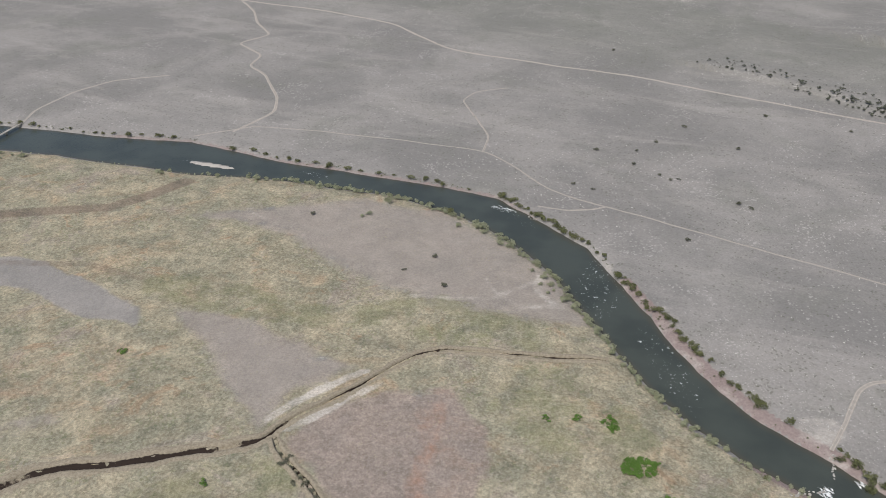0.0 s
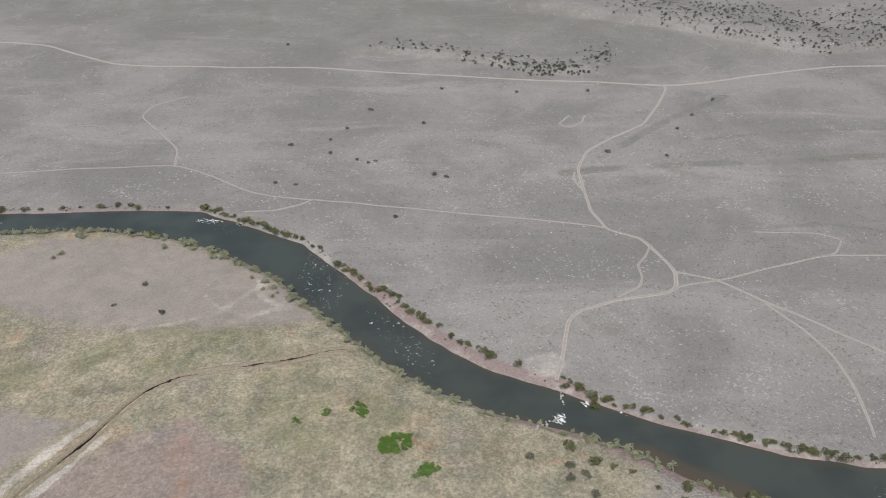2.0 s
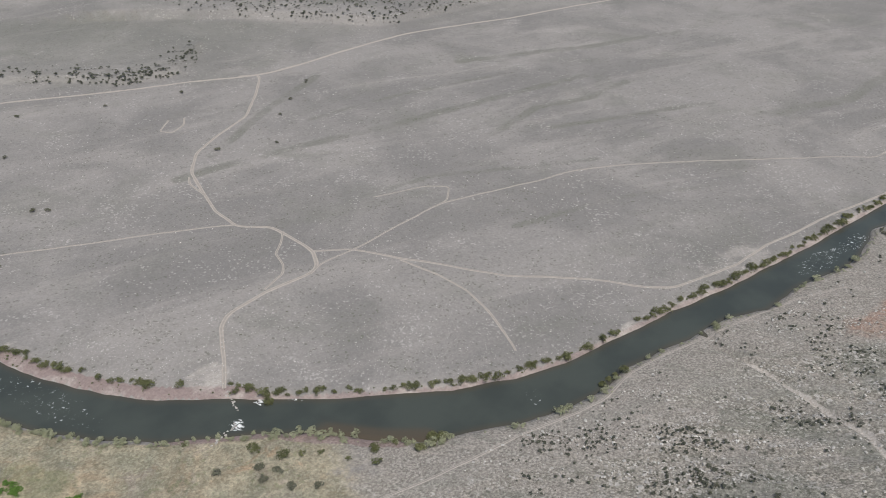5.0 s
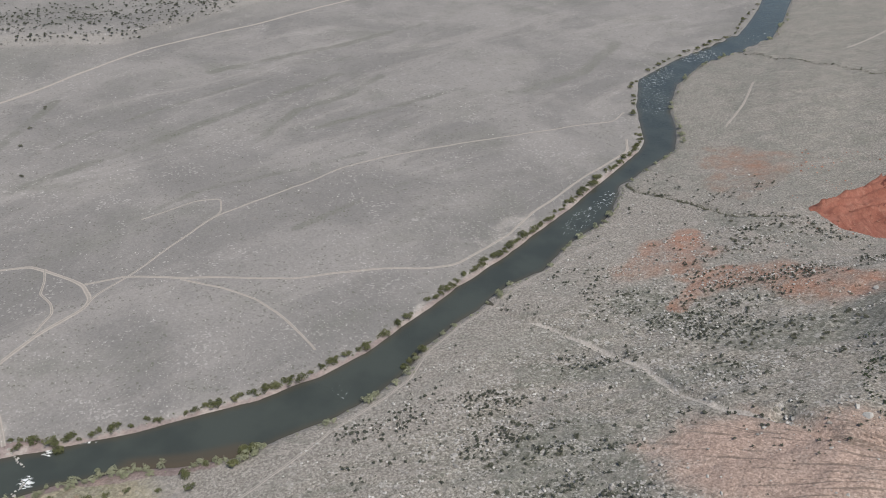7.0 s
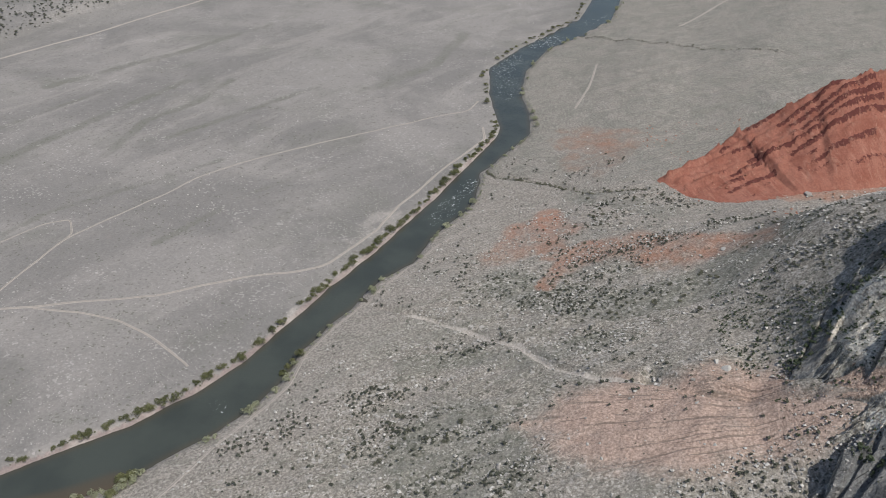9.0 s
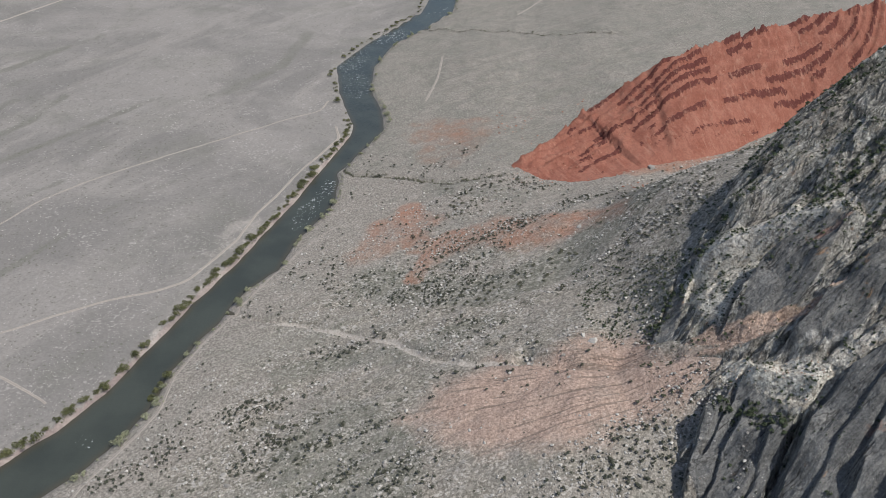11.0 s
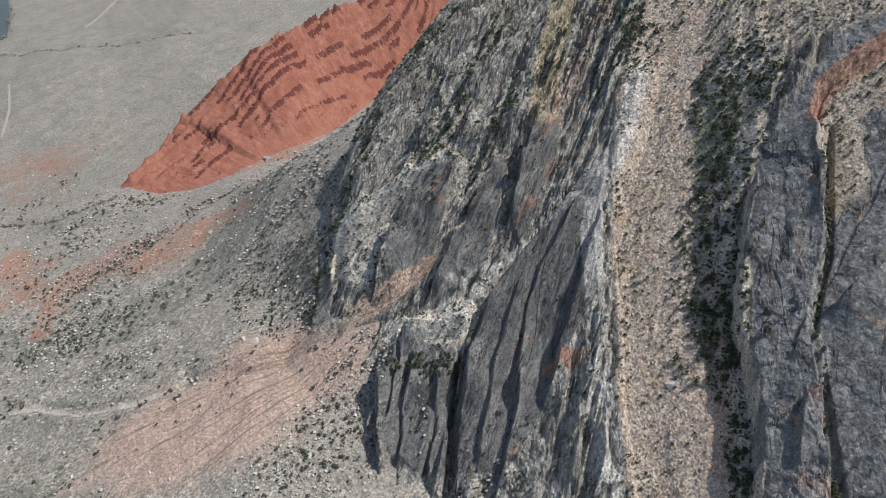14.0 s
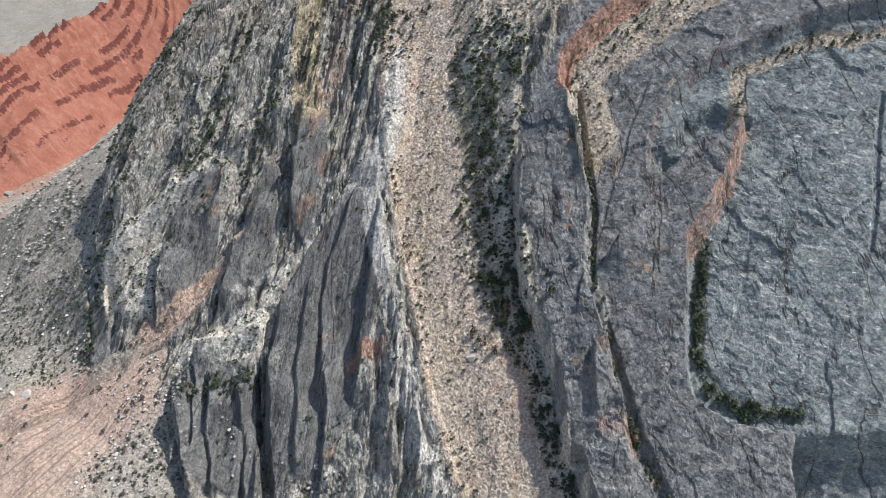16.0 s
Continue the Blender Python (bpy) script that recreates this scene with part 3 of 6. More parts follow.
def ground_material():
    k = Mat("dry_steppe_ground", 0.95, 0.1)
    big, mid, fine = k.noise(120, 5, 0.6, warp=0.6), k.noise(16, 5, 0.65), k.noise(1.3, 4, 0.75)
    speck = k.noise(3.4, 4, 0.8)
    streak = k.noise(70, 6, 0.62, (0.3, 1.3, 1), (0, 0, -22), 0.9)
    plain = k.mix(k.ramp(big, 0.35, 0.65), (0.203, 0.195, 0.184), (0.267, 0.253, 0.237))
    plain = k.mix(k.ramp(streak, 0.5, 0.7, 0, 0.6), plain, (0.32, 0.3, 0.278))
    plain = k.mix(k.ramp(k.noise(75, 5, 0.65, warp=0.5), 0.5, 0.72, 0, 0.5), plain, (0.178, 0.178, 0.155))
    plain = k.mix(k.ramp(k.noise(24, 6, 0.7, (0.5, 1.2, 1), (0, 0, -25), 0.6), 0.55, 0.7, 0, 0.35), plain, (0.17, 0.165, 0.15))
    plain = k.mix(k.calc("MULTIPLY", k.attr("sage"), k.ramp(mid, 0.25, 0.6, 0.4, 0.9)), plain, (0.165, 0.168, 0.145))
    plain = k.mix(k.ramp(k.calc("ADD", k.attr("swale"), k.calc("MULTIPLY", k.calc("SUBTRACT", k.noise(14, 5, 0.7), 0.5), 1.2)), 0.3, 0.9, 0, 0.75), plain, k.mix(mid, (0.15, 0.152, 0.13), (0.20, 0.196, 0.172)))
    grit, patches = k.level(k.cells(1.3, warp=0.3)), k.noise(42, 5, 0.72, warp=0.6)
    plain = k.mix(1.0, plain, k.mix(grit, (0.93, 0.93, 0.93), (1.07, 1.07, 1.07)), "MULTIPLY")
    plain = k.mix(k.ramp(k.calc("ADD", grit, k.calc("MULTIPLY", k.calc("SUBTRACT", patches, 0.5), 1.4)), 1.0, 1.06, 0, 0.45), plain, (0.43, 0.41, 0.385))
    plain = k.mix(k.ramp(k.calc("ADD", grit, k.calc("MULTIPLY", k.calc("SUBTRACT", patches, 0.5), 0.5)), 0.03, 0.015, 0, 0.45), plain, (0.11, 0.115, 0.085))
    straw = k.mix(k.ramp(mid, 0.3, 0.7), (0.325, 0.288, 0.212), (0.262, 0.242, 0.182))
    straw = k.mix(k.ramp(k.noise(38, 5, 0.65, warp=0.8), 0.5, 0.7, 0, 0.55), straw, (0.335, 0.245, 0.165))
    straw = k.mix(k.ramp(k.noise(13, 5, 0.75, warp=0.5), 0.5, 0.68, 0, 0.8), straw, (0.215, 0.205, 0.165))
    straw = k.mix(k.ramp(speck, 0.54, 0.72, 0, 0.42), straw, (0.18, 0.175, 0.115))
    straw = k.mix(k.ramp(speck, 0.32, 0.45, 0.35, 0), straw, (0.42, 0.375, 0.27))
    straw = k.mix(k.ramp(k.noise(50, 6, 0.7, warp=1.0), 0.46, 0.6, 0, 0.8), straw, k.mix(k.ramp(speck, 0.35, 0.65), (0.205, 0.20, 0.148), (0.285, 0.268, 0.205)))
    straw = k.mix(k.ramp(k.noise(48, 6, 0.7, warp=1.0), 0.54, 0.66, 0, 0.75), straw, k.mix(mid, (0.25, 0.215, 0.18), (0.33, 0.285, 0.245)))
    straw = k.mix(k.ramp(k.noise(27, 6, 0.7, warp=0.8), 0.57, 0.68, 0, 0.65), straw, k.mix(mid, (0.25, 0.165, 0.11), (0.35, 0.25, 0.165)))
    tuft = k.level(k.cells(1.5, warp=0.5))
    straw = k.mix(1.0, straw, k.mix(k.ramp(tuft, 0.05, 0.95), (0.86, 0.855, 0.84), (1.14, 1.14, 1.13)), "MULTIPLY")
    straw = k.mix(k.ramp(k.calc("ADD", tuft, k.calc("MULTIPLY", k.calc("SUBTRACT", k.noise(26, 4, 0.65), 0.5), 1.2)), 0.93, 1.0, 0, 0.55), straw, (0.14, 0.15, 0.085))
    edge = k.calc("MULTIPLY", k.calc("SUBTRACT", k.noise(18, 6, 0.72, warp=0.4), 0.5), 1.5)
    colour = k.mix(k.ramp(k.calc("ADD", k.attr("meadow"), edge), 0.3, 0.7), plain, straw)
    colour = k.mix(k.ramp(k.calc("ADD", k.attr("dusty"), k.calc("MULTIPLY", edge, 0.6)), 0.36, 0.64, 0, 0.9), colour, k.mix(k.ramp(mid, 0.3, 0.7), (0.265, 0.235, 0.208), (0.305, 0.27, 0.236)))
    colour = k.mix(k.ramp(k.calc("ADD", k.attr("clay"), k.calc("MULTIPLY", edge, 0.3)), 0.38, 0.62, 0, 0.95), colour, k.mix(k.ramp(mid, 0.3, 0.7), (0.235, 0.222, 0.208), (0.272, 0.255, 0.238)))
    rosy = k.mix(k.ramp(k.noise(2.4, 4, 0.75), 0.35, 0.65), (0.225, 0.185, 0.16), (0.31, 0.258, 0.225))
    colour = k.mix(k.ramp(k.calc("ADD", k.attr("rosy"), k.calc("MULTIPLY", edge, 0.7)), 0.33, 0.67, 0, 0.9), colour, rosy)
    grass = k.mix(k.ramp(speck, 0.35, 0.65), (0.165, 0.17, 0.095), (0.255, 0.24, 0.16))
    colour = k.mix(k.calc("MULTIPLY", k.ramp(k.calc("ADD", k.calc("MULTIPLY", k.attr("green"), k.ramp(k.noise(22, 5, 0.7), 0.35, 0.65, 0.3, 1.0)), edge), 0.3, 0.9), 0.65), colour, grass)
    scree = k.mix(k.ramp(fine, 0.35, 0.65), (0.212, 0.196, 0.172), (0.325, 0.302, 0.27))
    scree = k.mix(k.ramp(k.noise(16, 6, 0.68, (1.3, 0.22, 0.6), (0, 0, 30), 0.8), 0.52, 0.66, 0, 0.6), scree, (0.195, 0.193, 0.165))
    scree = k.mix(k.ramp(k.noise(8, 6, 0.7, (1.4, 0.25, 0.6), (0, 0, 30), 0.8), 0.54, 0.68, 0, 0.7), scree, (0.34, 0.31, 0.275))
    scree = k.mix(k.ramp(k.noise(34, 6, 0.7, (0.8, 0.4, 0.6), (0, 0, 30), 0.8), 0.48, 0.64, 0, 0.5), scree, k.mix(fine, (0.19, 0.188, 0.165), (0.28, 0.27, 0.24)))
    scree = k.mix(k.ramp(k.calc("ADD", k.attr("olive"), edge), 0.35, 0.9, 0, 0.8), scree, k.mix(k.ramp(speck, 0.35, 0.65), (0.14, 0.145, 0.12), (0.26, 0.25, 0.222)))
    scree = k.mix(k.ramp(k.noise(2.6, 4, 0.8, warp=0.4), 0.6, 0.7, 0, 0.75), scree, (0.44, 0.42, 0.385))
    pebble, rubble = k.level(k.cells(0.9, warp=0.2)), k.level(k.cells(2.0, warp=0.3))
    stony = k.calc("MULTIPLY", k.attr("stony"), k.ramp(k.noise(20, 5, 0.7, (1.2, 0.5, 1), (0, 0, 30), 0.6), 0.38, 0.62, 0.25, 1.0))
    broken = k.mix(1.0, scree, k.mix(k.ramp(pebble, 0.05, 0.95), (0.76, 0.76, 0.74), (1.24, 1.24, 1.22)), "MULTIPLY")
    broken = k.mix(1.0, broken, k.mix(k.ramp(rubble, 0.1, 0.9), (0.84, 0.84, 0.82), (1.16, 1.16, 1.15)), "MULTIPLY")
    broken = k.mix(k.ramp(rubble, 0.93, 0.95, 0, 0.7), broken, (0.44, 0.42, 0.39))
    broken = k.mix(k.ramp(rubble, 0.07, 0.05, 0, 0.7), broken, (0.09, 0.095, 0.075))
    scree = k.mix(stony, scree, broken)
    scree = k.mix(k.calc("MULTIPLY", k.attr("stony"), k.ramp(k.calc("ADD", pebble, k.calc("MULTIPLY", k.calc("SUBTRACT", k.noise(12, 4, 0.7, (1.3, 0.4, 1), (0, 0, 30)), 0.5), 1.6)), 0.94, 1.02, 0, 0.6)), scree, (0.46, 0.44, 0.405))
    colour = k.mix(k.ramp(k.calc("ADD", k.attr("scree"), edge), 0.3, 0.7), colour, scree)
    colour = k.mix(k.ramp(k.calc("ADD", k.attr("red"), edge), 0.2, 1.1, 0, 0.85), colour, k.mix(k.ramp(mid, 0.3, 0.7), (0.345, 0.165, 0.105), (0.31, 0.20, 0.15)))
    parts = k.t.nodes.new("ShaderNodeSeparateXYZ")
    k.t.links.new(k.where, parts.inputs[0])
    px_, py_ = k.calc("SUBTRACT", parts.outputs[0], 292.0), k.calc("ADD", parts.outputs[1], 138.0)
    polar = k.t.nodes.new("ShaderNodeCombineXYZ")
    k.put(polar.inputs[0], k.calc("MULTIPLY", k.calc("ARCTAN2", px_, py_), 52.0))
    k.put(polar.inputs[1], k.calc("MULTIPLY", k.calc("SQRT", k.calc("ADD", k.calc("MULTIPLY", px_, px_), k.calc("MULTIPLY", py_, py_))), 0.02))
    rn = k.t.nodes.new("ShaderNodeTexNoise")
    k.t.links.new(polar.outputs[0], rn.inputs["Vector"])
    rn.inputs["Scale"].default_value, rn.inputs["Detail"].default_value = 1.0, 3.0
    rill = rn.outputs["Fac"]
    talus = k.mix(k.ramp(fine, 0.3, 0.7), (0.36, 0.262, 0.21), (0.45, 0.34, 0.282))
    talus = k.mix(1.0, talus, k.mix(pebble, (0.84, 0.84, 0.84), (1.16, 1.16, 1.16)), "MULTIPLY")
    talus = k.mix(k.ramp(k.calc("ADD", rill, k.calc("MULTIPLY", k.calc("SUBTRACT", speck, 0.5), 0.3)), 0.56, 0.63, 0, 0.75), talus, (0.18, 0.14, 0.115))
    colour = k.mix(k.ramp(k.calc("ADD", k.attr("fan"), k.calc("MULTIPLY", edge, 0.8)), 0.15, 1.1, 0, 0.95), colour, talus)
    colour = k.mix(k.ramp(k.calc("ADD", k.attr("pink"), k.calc("MULTIPLY", edge, 0.5)), 0.35, 0.75, 0, 0.85), colour, k.mix(fine, (0.185, 0.135, 0.125), (0.30, 0.24, 0.225)))
    colour = k.mix(k.ramp(k.calc("ADD", k.attr("pale"), k.calc("MULTIPLY", edge, 0.9)), 0.3, 0.85, 0, 0.85), colour, k.mix(fine, (0.37, 0.338, 0.30), (0.52, 0.485, 0.44)))
    colour = k.mix(k.ramp(k.calc("ADD", k.attr("damp"), k.calc("MULTIPLY", edge, 0.6)), 0.3, 0.9, 0, 0.7), colour, (0.165, 0.13, 0.105))
    colour = k.mix(k.ramp(k.calc("MAXIMUM", k.attr("scree"), k.attr("meadow")), 0, 1, 0.4, 1.0), colour, k.mix(1.0, colour, k.mix(k.ramp(fine, 0.32, 0.68), (0.78, 0.78, 0.78), (1.2, 1.2, 1.2)), "MULTIPLY"))
    colour = k.mix(k.ramp(k.calc("MAXIMUM", k.attr("meadow"), 0.25), 0.0, 1.0), colour, k.mix(k.ramp(k.noise(9, 6, 0.75, warp=0.6), 0.34, 0.66), (0.88, 0.875, 0.87), (1.13, 1.13, 1.13)), "MULTIPLY")
    colour = k.mix(k.attr("meadow"), colour, k.mix(1.0, colour, k.mix(k.ramp(k.noise(34, 6, 0.72, warp=1.2), 0.36, 0.64), (0.84, 0.86, 0.86), (1.14, 1.12, 1.1)), "MULTIPLY"))
    grain = k.calc("ADD", k.calc("MULTIPLY", k.noise(0.8, 3, 0.7), 0.5), k.noise(3.0, 5, 0.7))
    return k.done(colour, k.bump(k.calc("MULTIPLY", grain, k.ramp(k.attr("scree"), 0, 1, 0.35, 1.0)), 0.9, 0.8))


def rock_material():
    k = Mat("grey_limestone", 0.88, 0.2)
    along_fin = (0, 0, 28)
    patch, fine, dots = k.noise(9, 8, 0.7, warp=0.4), k.noise(0.9, 6, 0.75), k.noise(2.6, 6, 0.75, warp=0.3)
    streak = k.bed_noise(3.6, 14, 6, 0.7, 0.8)
    grey = k.mix(k.ramp(patch, 0.36, 0.62), (0.26, 0.26, 0.248), (0.42, 0.414, 0.394))
    grey = k.mix(k.ramp(streak, 0.56, 0.68, 0, 0.55), grey, (0.12, 0.12, 0.118))
    grey = k.mix(k.ramp(dots, 0.54, 0.64, 0, 0.85), grey, (0.60, 0.59, 0.57))
    grey = k.mix(k.ramp(k.noise(30, 4, 0.55), 0.45, 0.68, 0, 0.5), grey, (0.30, 0.262, 0.225))
    grey = k.mix(k.ramp(k.bed_noise(4.5, 12, 5, 0.7), 0.61, 0.7, 0, 0.7), grey, (0.38, 0.24, 0.155))
    grey = k.mix(k.ramp(k.noise(17, 6, 0.72, warp=0.5), 0.56, 0.66, 0, 0.6), grey, k.mix(k.ramp(fine, 0.35, 0.65), (0.105, 0.112, 0.075), (0.25, 0.245, 0.20)))
    # upright flags: blue-grey, streaked along the bed, with rusty stains
    smooth_bed = k.mix(k.ramp(k.bed_noise(5.0, 40, 6, 0.62), 0.36, 0.64), (0.122, 0.127, 0.131), (0.19, 0.194, 0.194))
    smooth_bed = k.mix(k.ramp(k.bed_noise(1.3, 16, 5, 0.65), 0.52, 0.68, 0, 0.6), smooth_bed, (0.095, 0.098, 0.102))
    smooth_bed = k.mix(k.ramp(k.bed_noise(2.4, 9, 6, 0.75), 0.56, 0.68, 0, 0.55), smooth_bed, (0.36, 0.357, 0.345))
    smooth_bed = k.mix(k.ramp(k.bed_noise(6, 15, 5, 0.65), 0.62, 0.7, 0, 0.75), smooth_bed, (0.36, 0.225, 0.135))
    flag = k.attr("flag")
    grey = k.mix(k.ramp(k.calc("ADD", flag, k.calc("MULTIPLY", k.calc("SUBTRACT", dots, 0.5), 0.8)), 0.3, 0.6, 0, 0.92), grey, smooth_bed)
    # smooth bedding faces: bluish, with fractures
    face = k.mix(k.ramp(k.noise(7, 8, 0.72, warp=0.7), 0.32, 0.68), (0.145, 0.152, 0.16), (0.21, 0.217, 0.222))
    face = k.mix(k.ramp(dots, 0.52, 0.7, 0, 0.55), face, (0.50, 0.505, 0.50))
    face = k.mix(k.ramp(k.bed_noise(2.2, 14, 6, 0.7), 0.54, 0.7, 0, 0.5), face, (0.13, 0.137, 0.145))
    face = k.mix(k.ramp(k.noise(13, 5, 0.7, warp=0.5), 0.61, 0.69, 0, 0.7), face, (0.34, 0.225, 0.145))
    blue = k.mix(k.ramp(k.noise(5, 8, 0.72, warp=0.7), 0.35, 0.65), (0.168, 0.198, 0.21), (0.248, 0.278, 0.281))
    blue = k.mix(k.ramp(dots, 0.55, 0.66, 0, 0.5), blue, (0.46, 0.48, 0.475))
    flecks = k.noise(1.7, 5, 0.72, (0.3, 1.2, 1.2), (0, 0, 14), 0.5)
    blue = k.mix(k.ramp(flecks, 0.57, 0.66, 0, 0.8), blue, (0.52, 0.54, 0.53))
    blue = k.mix(k.ramp(flecks, 0.42, 0.34, 0, 0.6), blue, (0.10, 0.115, 0.125))
    face = k.mix(k.ramp(k.noise(1.5, 5, 0.75, (0.5, 1.2, 1.2), (0, 0, 62), 0.4), 0.58, 0.66, 0, 0.6), face, (0.47, 0.475, 0.465))
    face = k.mix(k.attr("lower"), face, blue)
    gaps = k.ramp(k.noise(14, 4, 0.6), 0.38, 0.48)
    def fracture(size, stretch, turn, wide):
        return k.ramp(k.calc("ABSOLUTE", k.calc("SUBTRACT", k.noise(size, 5, 0.5, stretch, turn, 0.3), 0.5)), wide * 0.3, wide, 1, 0)
    wide_crack = k.calc("MULTIPLY", fracture(30, (1.5, 0.4, 0.4), (0, 0, 62), 0.008), gaps)
    thin_crack = k.calc("MULTIPLY", fracture(16, (0.5, 1.6, 1.6), (0, 0, 35), 0.010), k.ramp(k.noise(8, 4, 0.6), 0.48, 0.56))
    crack = k.calc("MAXIMUM", wide_crack, k.calc("MULTIPLY", thin_crack, 0.7))
    face = k.mix(k.calc("MULTIPLY", crack, 0.8), face, (0.07, 0.07, 0.07))
    def bed_seam(across, length, wide):
        return k.ramp(k.calc("ABSOLUTE", k.calc("SUBTRACT", k.bed_noise(across, length, 4, 0.5, 0.2), 0.5)), wide * 0.3, wide, 1, 0)
    seam = k.calc("MAXIMUM", bed_seam(9, 70, 0.012), k.calc("MULTIPLY", bed_seam(4, 26, 0.014), 0.8))
    grey = k.mix(k.calc("MULTIPLY", seam, k.ramp(k.noise(12, 4, 0.6), 0.4, 0.58, 0.1, 0.85)), grey, (0.055, 0.054, 0.053))
    colour = k.mix(k.attr("slab"), grey, face)
    loose = k.mix(k.ramp(fine, 0.3, 0.7), (0.33, 0.275, 0.23), (0.52, 0.455, 0.395))
    loose = k.mix(k.ramp(k.noise(7, 5, 0.65, (0.6, 1.2, 1), (0, 0, -33)), 0.48, 0.7, 0, 0.6), loose, (0.44, 0.31, 0.245))
    loose = k.mix(k.ramp(k.noise(11, 4, 0.6), 0.52, 0.7, 0, 0.55), loose, (0.46, 0.37, 0.25))
    loose = k.mix(k.ramp(k.bed_noise(2.2, 24, 5, 0.7), 0.53, 0.68, 0, 0.55), loose, (0.25, 0.225, 0.185))
    chute = k.mix(k.ramp(fine, 0.3, 0.7), (0.36, 0.26, 0.21), (0.50, 0.385, 0.32))
    loose = k.mix(k.attr("chute"), loose, chute)
    loose = k.mix(k.calc("MULTIPLY", k.attr("earth"), k.ramp(patch, 0.35, 0.6, 0.3, 0.85)), loose, k.mix(k.ramp(fine, 0.3, 0.7), (0.17, 0.165, 0.125), (0.40, 0.36, 0.31)))
    loose = k.mix(k.attr("grit"), loose, k.mix(k.ramp(dots, 0.38, 0.58), (0.36, 0.34, 0.30), (0.66, 0.64, 0.59)))
    edge = k.calc("MULTIPLY", k.calc("SUBTRACT", k.noise(5, 6, 0.75), 0.5), 1.3)
    colour = k.mix(k.ramp(k.calc("ADD", k.attr("loose"), edge), 0.3, 0.7), colour, loose)
    colour = k.mix(k.ramp(k.calc("ADD", k.attr("white"), edge), 0.4, 0.8, 0, 0.8), colour, k.mix(k.ramp(dots, 0.4, 0.6), (0.36, 0.355, 0.345), (0.62, 0.615, 0.60)))
    colour = k.mix(k.ramp(k.calc("ADD", k.attr("yellow"), edge), 0.3, 0.9, 0, 0.75), colour, k.mix(k.ramp(dots, 0.3, 0.7), (0.36, 0.29, 0.175), (0.50, 0.44, 0.33)))
    colour = k.mix(k.ramp(k.calc("ADD", k.attr("red"), edge), 0.3, 0.9, 0, 0.8), colour, k.mix(k.ramp(streak, 0.3, 0.7), (0.30, 0.155, 0.11), (0.48, 0.29, 0.215)))
    colour = k.mix(k.ramp(k.calc("ADD", k.attr("veg"), edge), 0.5, 1.0, 0, 0.7), colour, (0.12, 0.135, 0.08))
    calm = k.calc("MAXIMUM", flag, k.attr("slab"))
    pieces = k.calc("ADD", k.calc("MULTIPLY", k.bed_level(1.7, 5.0), 0.55), k.calc("MULTIPLY", k.bed_level(0.75, 1.9), 0.45))
    hard = k.calc("MULTIPLY", k.calc("SUBTRACT", 1.0, k.attr("loose")), k.calc("SUBTRACT", 1.0, k.calc("MULTIPLY", calm, 0.72)))
    colour = k.mix(hard, colour, k.mix(1.0, colour, k.mix(k.ramp(pieces, 0.15, 0.85), (0.62, 0.62, 0.61), (1.45, 1.45, 1.42)), "MULTIPLY"))
    gravel = k.level(k.cells(0.95, warp=0.2))
    colour = k.mix(k.attr("loose"), colour, k.mix(1.0, colour, k.mix(gravel, (0.78, 0.78, 0.77), (1.22, 1.22, 1.2)), "MULTIPLY"))
    flakes = k.level(k.cells(1.5, "F1", (0.45, 1.3, 1.3), (0, 0, 14), 0.4))
    colour = k.mix(k.attr("slab"), colour, k.mix(1.0, colour, k.mix(flakes, (0.84, 0.84, 0.84), (1.16, 1.16, 1.16)), "MULTIPLY"))
    crumbs = k.noise(0.85, 3, 0.8)
    colour = k.mix(k.calc("MULTIPLY", k.ramp(crumbs, 0.6, 0.68), k.calc("SUBTRACT", 0.8, k.calc("MULTIPLY", k.calc("MAXIMUM", flag, k.attr("slab")), 0.55))), colour, (0.07, 0.072, 0.062))
    colour = k.mix(k.calc("MULTIPLY", k.ramp(crumbs, 0.39, 0.32), k.calc("SUBTRACT", 0.8, k.calc("MULTIPLY", k.calc("MAXIMUM", flag, k.attr("slab")), 0.5))), colour, (0.68, 0.66, 0.62))
    colour = k.mix(1.0, colour, k.mix(k.ramp(fine, 0.32, 0.68), (0.7, 0.695, 0.685), (1.3, 1.3, 1.28)), "MULTIPLY")
    coarse = k.bed_noise(1.6, 9, 6, 0.7)
    medium = k.facets(1.5, (1.2, 0.55, 0.55), along_fin, 0.4, 0.4)
    scale_a, scale_b = k.facets(4.2, (0.8, 1.3, 1.3), (0, 0, 10), 0.5, 0.3), k.facets(1.5, (0.8, 1.2, 1.2), (0, 0, 0), 0.5, 0.3)
    tiny = k.facets(0.7, (1.2, 0.8, 0.8), along_fin, 0.4, 0.5)
    slab = k.attr("slab")
    rubble = k.attr("loose")
    bed = k.calc("ADD", k.calc("MULTIPLY_ADD", medium, 0.8, coarse), k.calc("MULTIPLY", tiny, 0.4))
    scales = k.calc("SUBTRACT", k.calc("ADD", k.calc("MULTIPLY_ADD", scale_b, 0.75, k.calc("MULTIPLY", scale_a, 1.2)), k.calc("MULTIPLY", tiny, 0.3)), k.calc("MULTIPLY", crack, 0.35))
    stones = k.facets(0.9, None, (0, 0, 0), 0.2, 0.6)
    bed = k.calc("MULTIPLY", bed, k.calc("SUBTRACT", 1.0, k.calc("MULTIPLY", flag, 0.5)))
    height = k.calc("ADD", k.calc("MULTIPLY", bed, k.calc("SUBTRACT", 1.0, slab)), k.calc("MULTIPLY", scales, k.calc("MULTIPLY", slab, 0.5)))
